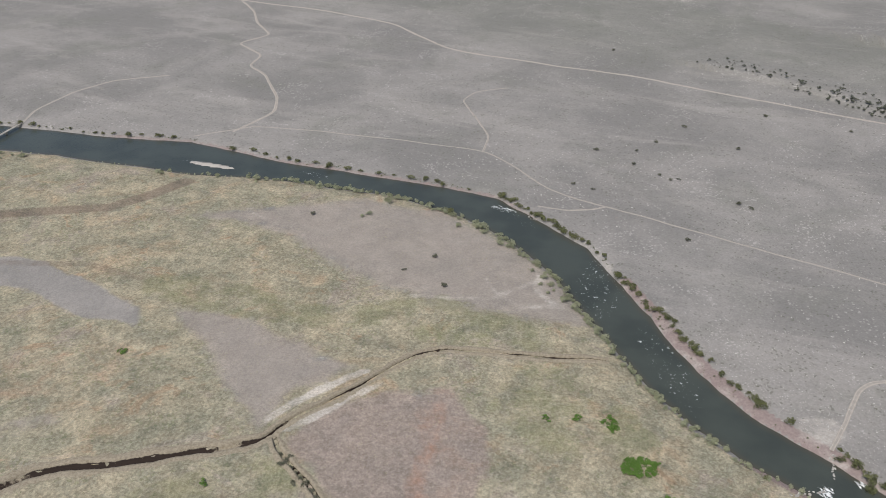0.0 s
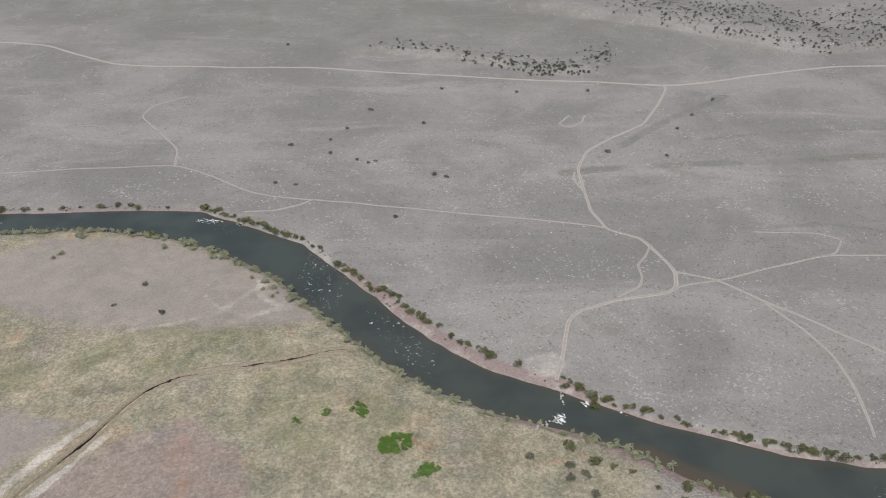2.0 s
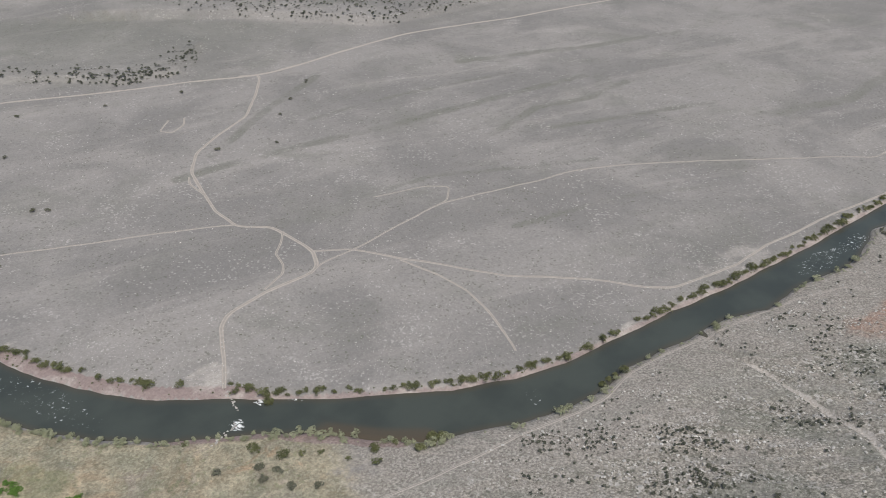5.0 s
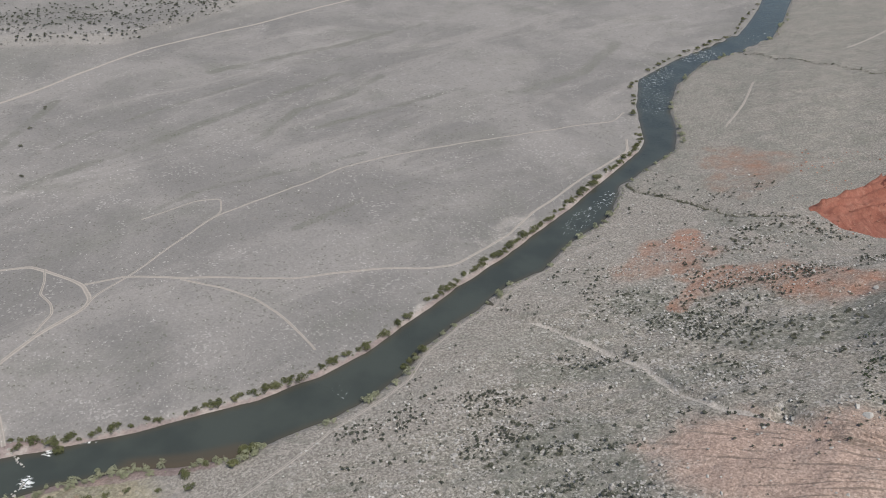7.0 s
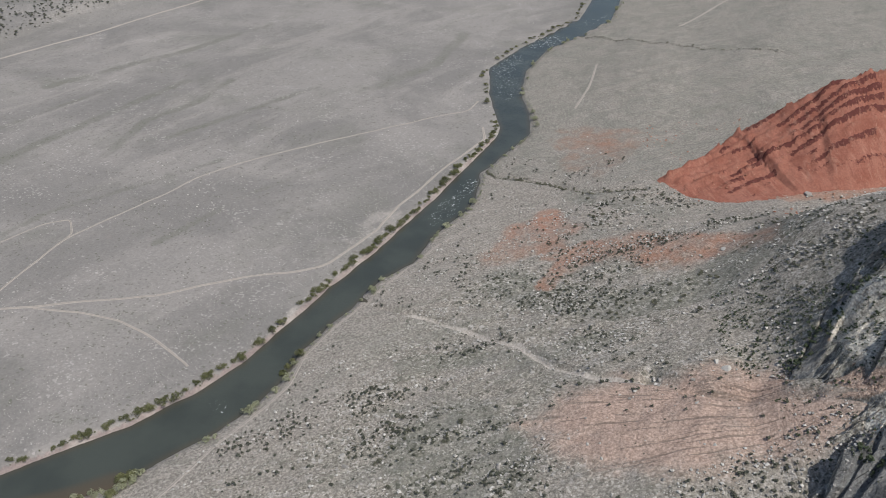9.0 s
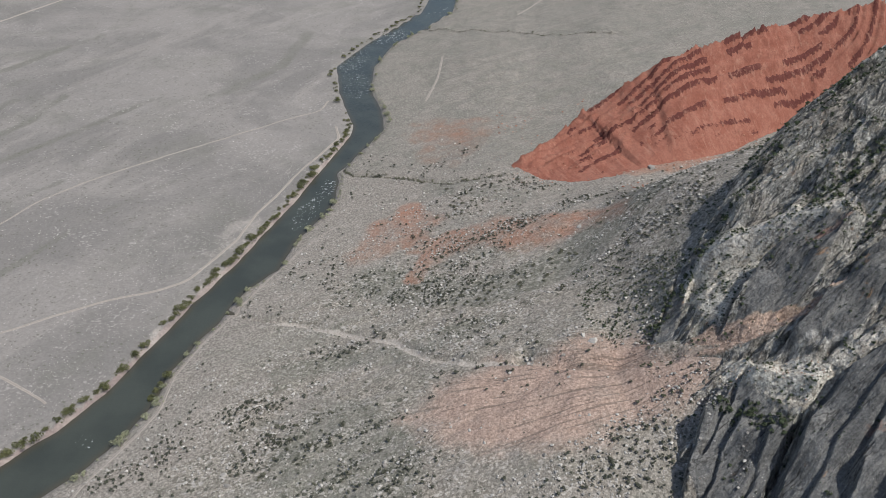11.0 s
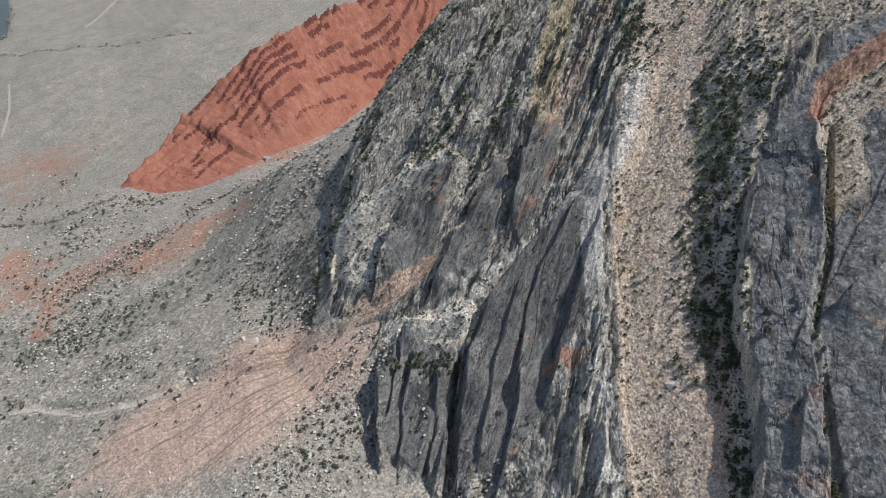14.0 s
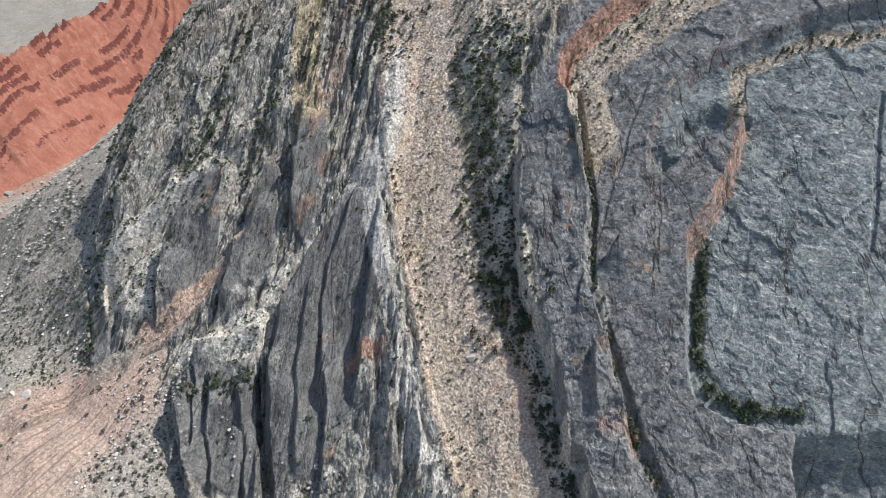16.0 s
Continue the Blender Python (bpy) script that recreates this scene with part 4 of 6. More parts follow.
    height = k.calc("ADD", k.calc("MULTIPLY", height, k.calc("SUBTRACT", 1.0, rubble)), k.calc("MULTIPLY", stones, k.calc("MULTIPLY", rubble, 0.3)))
    b1 = k.bump(height, 1.0, 2.4)
    b2 = k.bump(fine, 0.8, 0.6, b1)
    return k.done(colour, b2)


def hill_material():
    k = Mat("red_sandstone_hill", 0.92, 0.15)
    mid, fine = k.noise(14, 5, 0.65), k.noise(1.6, 5, 0.7)
    band = k.attr("band")
    colour = k.mix(k.ramp(mid, 0.3, 0.7), (0.25, 0.097, 0.068), (0.325, 0.145, 0.105))
    colour = k.mix(k.ramp(k.calc("ADD", band, k.calc("MULTIPLY", k.calc("SUBTRACT", k.noise(4, 5, 0.75), 0.5), 1.7)), 0.45, 0.72), colour, (0.12, 0.042, 0.035))
    colour = k.mix(k.ramp(k.calc("ADD", k.attr("earth"), k.calc("SUBTRACT", mid, 0.5)), 0.4, 0.8, 0, 0.8), colour, (0.27, 0.20, 0.135))
    colour = k.mix(k.ramp(k.noise(6, 4, 0.7), 0.56, 0.7, 0, 0.5), colour, (0.37, 0.20, 0.145))
    colour = k.mix(1.0, colour, k.mix(k.ramp(fine, 0.32, 0.68), (0.88, 0.88, 0.88), (1.1, 1.1, 1.1)), "MULTIPLY")
    rill = k.noise(5, 5, 0.7, (0.25, 1.6, 0.6), (0, 0, 28), 0.5)
    colour = k.mix(k.ramp(rill, 0.54, 0.7, 0, 0.55), colour, (0.40, 0.22, 0.165))
    colour = k.mix(k.ramp(rill, 0.44, 0.34, 0, 0.5), colour, (0.19, 0.075, 0.055))
    return k.done(colour, k.bump(k.calc("ADD", fine, k.calc("MULTIPLY", rill, 2.0)), 0.6, 0.8))


def water_material():
    k = Mat("river_water", 0.12, 0.5)
    k.b.inputs["IOR"].default_value = 1.33
    deep = k.mix(k.ramp(k.noise(35, 3, 0.5), 0.35, 0.65), (0.046, 0.054, 0.048), (0.06, 0.069, 0.06))
    deep = k.mix(k.attr("shoal"), deep, (0.085, 0.07, 0.05))
    foam = k.calc("ADD", k.attr("foam"), k.calc("MULTIPLY", k.calc("SUBTRACT", k.noise(2.6, 5, 0.75, (1, 1, 1), (0, 0, 0), 0.8), 0.5), 2.2))
    fac = k.ramp(foam, 0.75, 1.0)
    k.put(k.b.inputs["Roughness"], k.ramp(fac, 0, 1, 0.14, 0.8))
    ripple = k.calc("ADD", k.noise(2.2, 4, 0.6, (1, 1, 1), (0, 0, 0), 0.5), k.calc("MULTIPLY", k.noise(9, 3, 0.6), 1.5))
    return k.done(k.mix(fac, deep, (0.72, 0.74, 0.73)), k.bump(ripple, 0.35, 0.35))


def track_material():
    k = Mat("dusty_track", 0.95, 0.1)
    across = k.attr("across")
    rut = k.ramp(k.calc("ABSOLUTE", k.calc("SUBTRACT", k.calc("ABSOLUTE", across), 0.55)), 0.12, 0.32, 1, 0)
    dust = k.mix(k.ramp(k.noise(3, 4, 0.65), 0.3, 0.7), (0.41, 0.37, 0.325), (0.345, 0.312, 0.275))
    crown = k.mix(k.ramp(k.noise(2, 4, 0.7), 0.35, 0.65), (0.235, 0.22, 0.20), (0.305, 0.283, 0.255))
    worn = k.calc("MAXIMUM", rut, k.attr("worn"))
    return k.done(k.mix(worn, crown, dust), k.bump(k.noise(0.8, 3, 0.6), 0.5, 0.2))


def leaf_material(name, a, b):
    k = Mat(name, 0.75, 0.25)
    v = k.calc("ADD", k.calc("MULTIPLY", k.random(), 0.6), k.calc("MULTIPLY", k.island(), 0.4))
    return k.done(k.mix(v, a, b))


def stone_material(name, a, b, use_island=False):
    k = Mat(name, 0.9, 0.2)
    v = k.island() if use_island else k.random()
    base = k.mix(v, a, b)
    return k.done(k.mix(k.ramp(k.noise(0.6, 4, 0.7), 0.3, 0.7, 0, 0.35), base, (0.12, 0.12, 0.11)), k.bump(k.noise(0.5, 4, 0.7), 0.6, 0.3))


def bark_material():
    k = Mat("grey_brown_bark", 0.9, 0.15)
    return k.done(k.mix(k.noise(0.2, 3, 0.6, (1, 1, 0.2)), (0.10, 0.075, 0.055), (0.20, 0.165, 0.13)), k.bump(k.noise(0.12, 3, 0.6), 0.5, 0.05))


def ditch_material():
    k = Mat("cut_earth", 0.95, 0.1)
    # the mask turns the bottom of the cut nearly black, with ragged edges
    dark_bed = k.attr("dark_bed")
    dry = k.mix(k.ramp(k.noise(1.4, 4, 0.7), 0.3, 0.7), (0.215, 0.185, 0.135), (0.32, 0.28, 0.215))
    return k.done(k.mix(k.ramp(k.calc("ADD", dark_bed, k.calc("SUBTRACT", k.noise(2.0, 4, 0.7), 0.5)), 0.35, 0.65), dry, (0.032, 0.024, 0.02)), k.bump(k.noise(0.9, 4, 0.7), 0.7, 0.4))


GROUND, ROCK, HILL, WATER, TRACK = ground_material(), rock_material(), hill_material(), water_material(), track_material()
DITCH_EARTH, BARK = ditch_material(), bark_material()
WILLOW = leaf_material("olive_willow_leaves", (0.075, 0.085, 0.036), (0.155, 0.16, 0.075))
PALE_WILLOW = leaf_material("pale_grey_green_leaves", (0.21, 0.225, 0.135), (0.31, 0.32, 0.215))
SAGE = leaf_material("dull_sage_leaves", (0.085, 0.09, 0.06), (0.15, 0.15, 0.11))
JUNIPER = leaf_material("dark_juniper_needles", (0.03, 0.043, 0.024), (0.062, 0.08, 0.043))
DARK_SAGE = leaf_material("dark_grey_green_scrub_leaves", (0.055, 0.06, 0.045), (0.105, 0.11, 0.08))
BRIGHT = leaf_material("bright_green_leaves", (0.085, 0.17, 0.03), (0.13, 0.22, 0.05))
TUSSOCK = leaf_material("dry_tussock_blades", (0.36, 0.31, 0.18), (0.24, 0.245, 0.12))
PALE_STONE = stone_material("pale_limestone_blocks", (0.30, 0.285, 0.26), (0.55, 0.53, 0.49))
PALE_STONES = stone_material("pale_loose_stones", (0.27, 0.255, 0.235), (0.66, 0.64, 0.60), True)
PINK_STONES = stone_material("pink_loose_stones", (0.36, 0.24, 0.18), (0.55, 0.44, 0.36), True)
RED_STONES = stone_material("rust_red_stones", (0.30, 0.12, 0.075), (0.48, 0.27, 0.19), True)
k = Mat("weathered_planks", 0.85, 0.2)
PLANK = k.done(k.mix(k.random(), (0.30, 0.28, 0.25), (0.42, 0.39, 0.35)), k.bump(k.noise(0.3, 3, 0.6), 0.4, 0.05))


# ---- mesh helpers ----
def mesh_of(name, verts, faces, material, attrs=None, flat=False):
    me = bpy.data.meshes.new(name)
    verts, faces = np.asarray(verts, np.float32), np.asarray(faces, np.int32)
    n, side = faces.shape
    me.vertices.add(len(verts))
    me.vertices.foreach_set("co", verts.ravel())
    me.loops.add(n * side)
    me.loops.foreach_set("vertex_index", faces.ravel())
    me.polygons.add(n)
    me.polygons.foreach_set("loop_start", np.arange(0, n * side, side, dtype=np.int32))
    me.polygons.foreach_set("use_smooth", np.full(n, not flat))
    me.update(calc_edges=True)
    for key, value in (attrs or {}).items():
        a = me.attributes.new(key, "FLOAT", "POINT")
        a.data.foreach_set("value", np.asarray(value, np.float32).ravel())
    me.materials.append(material)
    return me


def grid_faces(n, m):
    i = np.arange(n * m).reshape(n, m)
    return np.stack([i[:-1, :-1], i[1:, :-1], i[1:, 1:], i[:-1, 1:]], -1).reshape(-1, 4)


def sheet(name, x, y, z, material, attrs=None, flat=False):
    n, m = x.shape
    return new(name, mesh_of(name, np.stack([x, y, z], -1).reshape(-1, 3), grid_faces(n, m), material, attrs, flat))


def graded(lo, hi, fine, reach, step=2.8):
    """Places along an axis: every 1.4 m in the fine stretch, every 2.8 m from lo to hi, then wider and wider."""
    core = np.r_[np.arange(lo, fine[0], step), np.arange(fine[0], fine[1], step / 2), np.arange(fine[1], hi + step, step)]
    out, s = [], step
    while sum(out) < reach:
        s *= 1.16
        out.append(s)
    run = np.cumsum(out)
    return np.r_[(core[0] - run)[::-1], core, core[-1] + run]


def blob(x, y, cx, cy, rx, ry, turn=0.0):
    c, s = math.cos(radians(turn)), math.sin(radians(turn))
    u, v = ((x - cx) * c + (y - cy) * s) / rx, (-(x - cx) * s + (y - cy) * c) / ry
    return smooth(1.25, 0.7, np.sqrt(u * u + v * v))


def line_mask(x, y, pts, wide):
    return smooth(wide * 1.3, wide * 0.6, along(x, y, pts)[0])


# ---- the ground: one sheet to the horizon ----
gx, gy = np.meshgrid(graded(-430, 860, (180, 540), 3900), graded(-260, 900, (-230, 190), 3600), indexing="ij")
gz = ground_z(gx, gy)
df, dn = banks(gx, gy)
near_side = dn > 0
slope_w = smooth(140, 235, gx + (200 - gy) * 0.6) * near_side
meadow = near_side * (1 - slope_w) * smooth(0, 5, dn + 4 * fbm(gx, gy, 12, 3, 2))
true_x, true_y = gx, gy
gx, gy = gx + 34 * fbm(gx, gy, 75, 5, 101), gy + 26 * fbm(gx, gy, 75, 5, 102)
green = near_side * np.maximum.reduce([line_mask(gx, gy, [(-170, 470), (-90, 440), (-10, 425), (60, 405)], 20), blob(gx, gy, 62, 340, 42, 38), blob(gx, gy, -110, 287, 50, 22, 10),
                                       blob(gx, gy, 95, 315, 22, 34, 10), 0.8 * blob(gx, gy, 215, 215, 40, 22, -45)]) * (1 - slope_w)
red = 0.8 * near_side * np.maximum.reduce([0.7 * blob(gx, gy, 672, 20, 48, 28, -55), blob(gx, gy, 640, 20, 40, 30, 0) * 0.5, blob(gx, gy, 490, 50, 38, 22, -25) * 0.8,
                                     0.95 * area(true_x + 5 * fbm(true_x, true_y, 20, 3, 111), true_y, [(427, 31), (481, 10), (496, -23), (465, -102), (429, -97), (439, -68), (435, -40), (453, -9), (442, 16)], 14), blob(gx, gy, 456, -37, 16, 12, 0), 0.6 * blob(gx, gy, 476, 50, 14, 32, 10), 0.5 * blob(gx, gy, 668, 20, 34, 48, 20),
                                     line_mask(gx, gy, [(563, -135), (579, -193), (600, -240)], 12), 0.35 * blob(gx, gy, -4, 310, 22, 46, -12),
                                     0.75 * line_mask(gx, gy, [(314, -36), (315, -55), (318, -75), (321, -94)], 5), 0.5 * blob(gx, gy, -8, 345, 10, 22, 0), 0.45 * blob(gx, gy, -230, 380, 55, 26, 20)])
fan = near_side * area(true_x + 8 * fbm(true_x, true_y, 16, 4, 107), true_y + 8 * fbm(true_x, true_y, 16, 4, 108), FAN, 15)
gx, gy = true_x + 7 * fbm(true_x, true_y, 20, 4, 104), true_y + 6 * fbm(true_x, true_y, 20, 4, 105)


clay = area(gx, gy, [(-330, 490), (-304, 497), (-281, 495), (-237, 467), (-190, 434), (-188, 416), (-223, 426), (-266, 455), (-290, 462)], 10)
dusty = np.maximum.reduce([area(gx, gy, [(-167, 433), (-133, 430), (-94, 405), (-50, 377), (-85, 350), (-95, 325), (-118, 363), (-141, 400)], 20),
                           0.9 * area(gx, gy, [(-186, 560), (-116, 534), (-66, 484), (-34, 459), (10, 437), (60, 425), (95, 420), (75, 480), (40, 530), (0, 567), (-60, 590)], 24),
                           0.5 * area(gx, gy, [(-240, 330), (-200, 345), (-190, 330), (-215, 316)], 10)])
rosy = area(gx, gy, [(-80, 317), (-61, 336), (-31, 358), (8, 358), (22, 320), (14, 280), (0, 250), (-45, 262), (-58, 281)], 14)
meadow = meadow * (1 - 0.5 * rosy) * (1 - 0.75 * np.clip(dusty + clay, 0, 1))
gx, gy = true_x + 2 * fbm(true_x, true_y, 12, 3, 103), true_y
red = np.maximum(red, near_side * np.maximum.reduce([0.8 * line_mask(gx, gy, [(427, 31), (445, 26), (464, 20), (481, 10)], 7),
                                                     0.75 * line_mask(gx, gy, [(470, 30), (500, 42), (530, 40)], 12), 0.55 * line_mask(gx, gy, [(-2, 345), (-6, 320), (-12, 290), (-14, 265)], 6)]))
bar = line_mask(true_x, true_y, [(122, 462), (136, 425), (143, 395), (157, 364), (173, 338), (196, 312)], 16)
pink = np.maximum.reduce([1.2 * bar * smooth(9, 6.5, df) * (df > 0), line_mask(gx, gy, [(196, 262), (212, 240), (226, 218)], 6),
                          line_mask(gx, gy, NEAR_BANK[19:23], 5), 0.7 * line_mask(gx, gy, FAR_BANK[18:32], 3.4), 0.6 * line_mask(gx, gy, FAR_BANK[3:12], 4)])
pale = np.maximum.reduce([0.8 * blob(gx, gy, -198, 656, 34, 9, -17), 0.5 * line_mask(gx, gy, [(29, 473), (35, 455), (49, 439), (77, 441)], 3), 0.45 * line_mask(gx, gy, [(-148, 569), (-127, 548), (-109, 540)], 3), (0.55 + 0.6 * vnoise(gx / 9, gy / 9, 113)) * line_mask(gx, gy, WASH[2:], 2.0), 0.7 * line_mask(gx, gy, [(-90, 333), (-72, 353), (-50, 370), (-43, 374)], 3.4), 0.7 * line_mask(gx, gy, [(-78, 326), (-61, 340), (-46, 354), (-35, 363)], 3.4), 0.62 * blob(gx, gy, 196, 330, 14, 12), 0.5 * blob(gx, gy, 140, 432, 8, 14),
                          0.55 * line_mask(gx, gy, [(100, 455), (70, 445), (62, 460), (66, 480)], 4), 0.5 * line_mask(gx, gy, [(-20, 452), (30, 448), (60, 470)], 3),
                          0.45 * blob(gx, gy, 500, 160, 40, 14, -15), 0.5 * line_mask(gx, gy, FAR_BANK[26:33], 7), 0.42 * line_mask(gx, gy, FAR_BANK[10:28], 6)])
damp = near_side * np.maximum.reduce([0.9 * line_mask(gx, gy, [(-340, 556), (-321, 559), (-289, 565), (-256, 570), (-232, 590), (-209, 617)], 8), 0.6 * line_mask(gx, gy, [(-300, 488), (-240, 486), (-200, 470)], 5)])
olive_belt = near_side * np.maximum.reduce([0.6 * smooth(500, 620, gx), line_mask(gx, gy, [(430, 52), (413, 29), (397, -13), (412, -60), (445, -98), (490, -140)], 20), 0.9 * blob(gx, gy, 268, 52, 50, 36, 20), 0.8 * line_mask(gx, gy, [(342, 95), (349, 66), (345, 35), (360, -10)], 10),
                                           0.7 * line_mask(gx, gy, [(560, 20), (545, -10), (530, -40)], 14), 0.35 * line_mask(gx, gy, [(268, -100), (258, -76), (244, -52), (226, -34)], 13)])
swale = (df > 10) * np.maximum.reduce([line_mask(gx, gy, p, w) for p, w in (
    ([(330, 548), (355, 543), (435, 522), (534, 489), (646, 459), (747, 433)], 7), ([(560, 411), (640, 418), (693, 395), (760, 390)], 6), ([(396, 418), (466, 395), (576, 314)], 4),
    ([(375, 564), (477, 612), (564, 642)], 6), ([(480, 560), (580, 540), (700, 500)], 4), ([(610, 380), (680, 340), (760, 300)], 5), ([(440, 300), (520, 270), (610, 210)], 4), ([(700, 560), (840, 480), (960, 430)], 7), ([(760, 250), (860, 200), (980, 190)], 9))])
swale = swale * (0.4 + 0.6 * vnoise(gx / 30, gy / 30, 109))
gx, gy = true_x, true_y
sage = np.where(near_side, 0, smooth(-30, 160, -along(gx, gy, MAIN_TRACK)[0] * along(gx, gy, MAIN_TRACK)[1])) * 0.6 * (1 - 0.8 * smooth(-20, 0, -along(gx, gy, TERRACE)[0] * along(gx, gy, TERRACE)[1]))
ground = sheet("ground", gx, gy, gz, GROUND, dict(clay=clay * near_side, dusty=dusty * near_side, rosy=rosy * near_side, meadow=meadow, green=green, scree=slope_w * near_side, red=red, fan=fan, pink=pink, pale=pale, stony=slope_w * smooth(560, 430, true_x) * smooth(15, 60, dn), damp=damp, olive=olive_belt, swale=swale, sage=sage))
tagged(ground, "dry grey-brown steppe valley floor with straw meadow", "ground", kind="structure")

# ---- the river ----
far_line, near_line = resample(FAR_BANK[1:-1], 3.0), resample(NEAR_BANK[1:-1], 3.0)
rows_n = 760
fi, ni = np.linspace(0, len(far_line) - 1, rows_n), np.linspace(0, len(near_line) - 1, rows_n)
fp = np.stack([np.interp(fi, np.arange(len(far_line)), far_line[:, i]) for i in (0, 1)], 1)
npt = np.stack([np.interp(ni, np.arange(len(near_line)), near_line[:, i]) for i in (0, 1)], 1)
gap = npt - fp
gap /= np.hypot(*gap.T)[:, None]
cross = np.linspace(0, 1, 22)[None, :, None]
wp = (fp - gap * 7)[:, None, :] * (1 - cross) + (npt + gap * 7)[:, None, :] * cross
wx_, wy_ = wp[..., 0], wp[..., 1]
foam = np.zeros(wx_.shape)
for cx, cy, rx, ry, turn, amount in ((205, 297, 7, 4, 50, 1.0), (184, 290, 6, 4, 40, 1.0), (218, 282, 8, 3, -45, 0.75), (47, 580, 14, 5, -30, 0.8), (60, 560, 16, 10, -45, 0.5),
                                     (540, 117, 34, 10, -12, 0.6), (580, 108, 22, 9, -10, 0.62), (300, 186, 9, 8, -30, 0.55), (820, 115, 60, 18, 10, 0.56), (890, 124, 50, 18, -5, 0.6),
                                     (980, 92, 40, 18, -30, 0.62), (-205, 660, 28, 5, -20, 0.6), (-110, 640, 18, 5, -25, 0.6), (380, 172, 40, 7, -18, 0.35), (105, 470, 20, 50, -15, 0.54),
                                     (130, 385, 12, 50, 10, 0.54), (1090, 40, 40, 14, -20, 0.5)):
    foam = np.maximum(foam, amount * blob(wx_, wy_, cx, cy, rx, ry, turn))
bf, bn = banks(wx_, wy_)
shoal = np.clip(smooth(-5, 0.5, np.maximum(bf, bn)) * 0.6 + 0.8 * line_mask(wx_, wy_, [(210, 250), (224, 226), (238, 210)], 8), 0, 1)
river = sheet("river", wx_, wy_, np.zeros(wx_.shape), WATER, dict(foam=foam, shoal=shoal))
tagged(river, "dark blue-green river with small white rapids", "water", kind="structure")

# ---- the red hill ----
hx, hy = np.meshgrid(np.arange(500, 800, 1.6), np.arange(-470, 10, 1.6), indexing="ij")
hz = hill_z(hx, hy)
hd, hs, hrun = along(hx, hy, HILL_RIDGE)
hw = strata(hx, hy)
hstep = (hw / 7.0) % 1.0
band = (smooth(0.72, 0.5, hstep) * smooth(0.0, 0.08, hstep)) * smooth(74, 46, hd) * (hs > 0) * smooth(-50, -110, hy) * smooth(0.36, 0.5, vnoise(hrun / 22, hw / 7.0 // 1, 3)) * (0.5 + vnoise(hx / 5, hy / 5, 8))
earth = smooth(-330, -420, hy + 0.5 * (hx - 640)) * 0.8 + (hs < 0) * smooth(30, 70, hd)
hill = sheet("red_hill", hx, hy, hz, HILL, dict(band=band, earth=earth))
tagged(hill, "rust-red sandstone hill with dark tilted strata", "hill", kind="structure")

# ---- the mountain ----
ma, mb = np.meshgrid(np.r_[np.arange(-460, -335, 3.0), np.arange(-335, 105, 0.47), np.arange(105, 170, 3.0)],
                     np.r_[np.arange(-48, -9, 1.5), np.arange(-9, 178, 0.47), np.arange(178, 430, 4.0)], indexing="ij")
mx, my = 324 + 0.943 * ma + 0.331 * mb, -67 + 0.331 * ma - 0.943 * mb
mz = mountain_z(mx, my)
bands = scree_bands(mx, my)
loose = np.clip(np.max(np.stack(bands), 0), 0, 1)
lower_d = along(mx, my, PLATE_EDGE)[0] * np.where(within(mx, my, PLATE_EDGE + [(60, -600), (900, -600), (900, 300), (0, 300)]), -1, 1)
yellow = np.maximum(line_mask(mx, my, [(322, -222), (308, -207), (300, -200), (287, -192)], 7), 0.45 * line_mask(mx, my, [(150, -152), (175, -168), (200, -182), (226, -204)], 6))
white = np.maximum.reduce([0.8 * line_mask(mx, my, CRESTS[1][0], 5), 0.5 * line_mask(mx, my, CRESTS[-1][0], 2.5), 0.6 * line_mask(mx, my, RAMPS[0][0], 4), 0.6 * line_mask(mx, my, [(264, -136), (257, -153), (251, -166), (248, -181), (250, -198)], 4), 0.5 * line_mask(mx, my, RAMPS[1][0], 3)])
redrock = np.maximum.reduce([0.55 * line_mask(mx, my, [(287, -206), (299, -219), (304, -232)], 5), line_mask(mx, my, RED_EDGE[1:6], 3.4), 0.65 * line_mask(mx, my, PLATE_EDGE[7:11], 2.6), 0.4 * line_mask(mx, my, PLATE_EDGE[13:19], 2.5), 0.5 * line_mask(mx, my, [(296, -205), (283, -197), (276, -180)], 3),
                             0.6 * blob(mx, my, 108, -186, 3, 7, 30), 0.8 * blob(mx, my, 203, -152, 3, 9, -45), 0.5 * blob(mx, my, 112, -184, 4, 9, -50), 0.6 * blob(mx, my, 128, -196, 3, 5, -50), 0.6 * blob(mx, my, 262, -170, 2, 7, 0), 0.6 * blob(mx, my, 304, -151, 2, 8, 0), 0.5 * blob(mx, my, 222, -146, 2, 6, -35), 0.5 * blob(mx, my, 268, -186, 3, 6, 0), 0.5 * line_mask(mx, my, [(170, -192), (156, -183), (140, -174)], 5)])
veg = np.clip(bands[3] * 0.45 + line_mask(mx, my, GULLIES[2][0], 3) * 0.6 + line_mask(mx, my, GULLIES[3][0], 3) * 0.8 + smooth(0.15, 0.5, fbm(mx, my, 22, 3, 33)) * 0.4 * (1 - slab_mask(mx, my)) + bands[5] * 0.1, 0, 1)
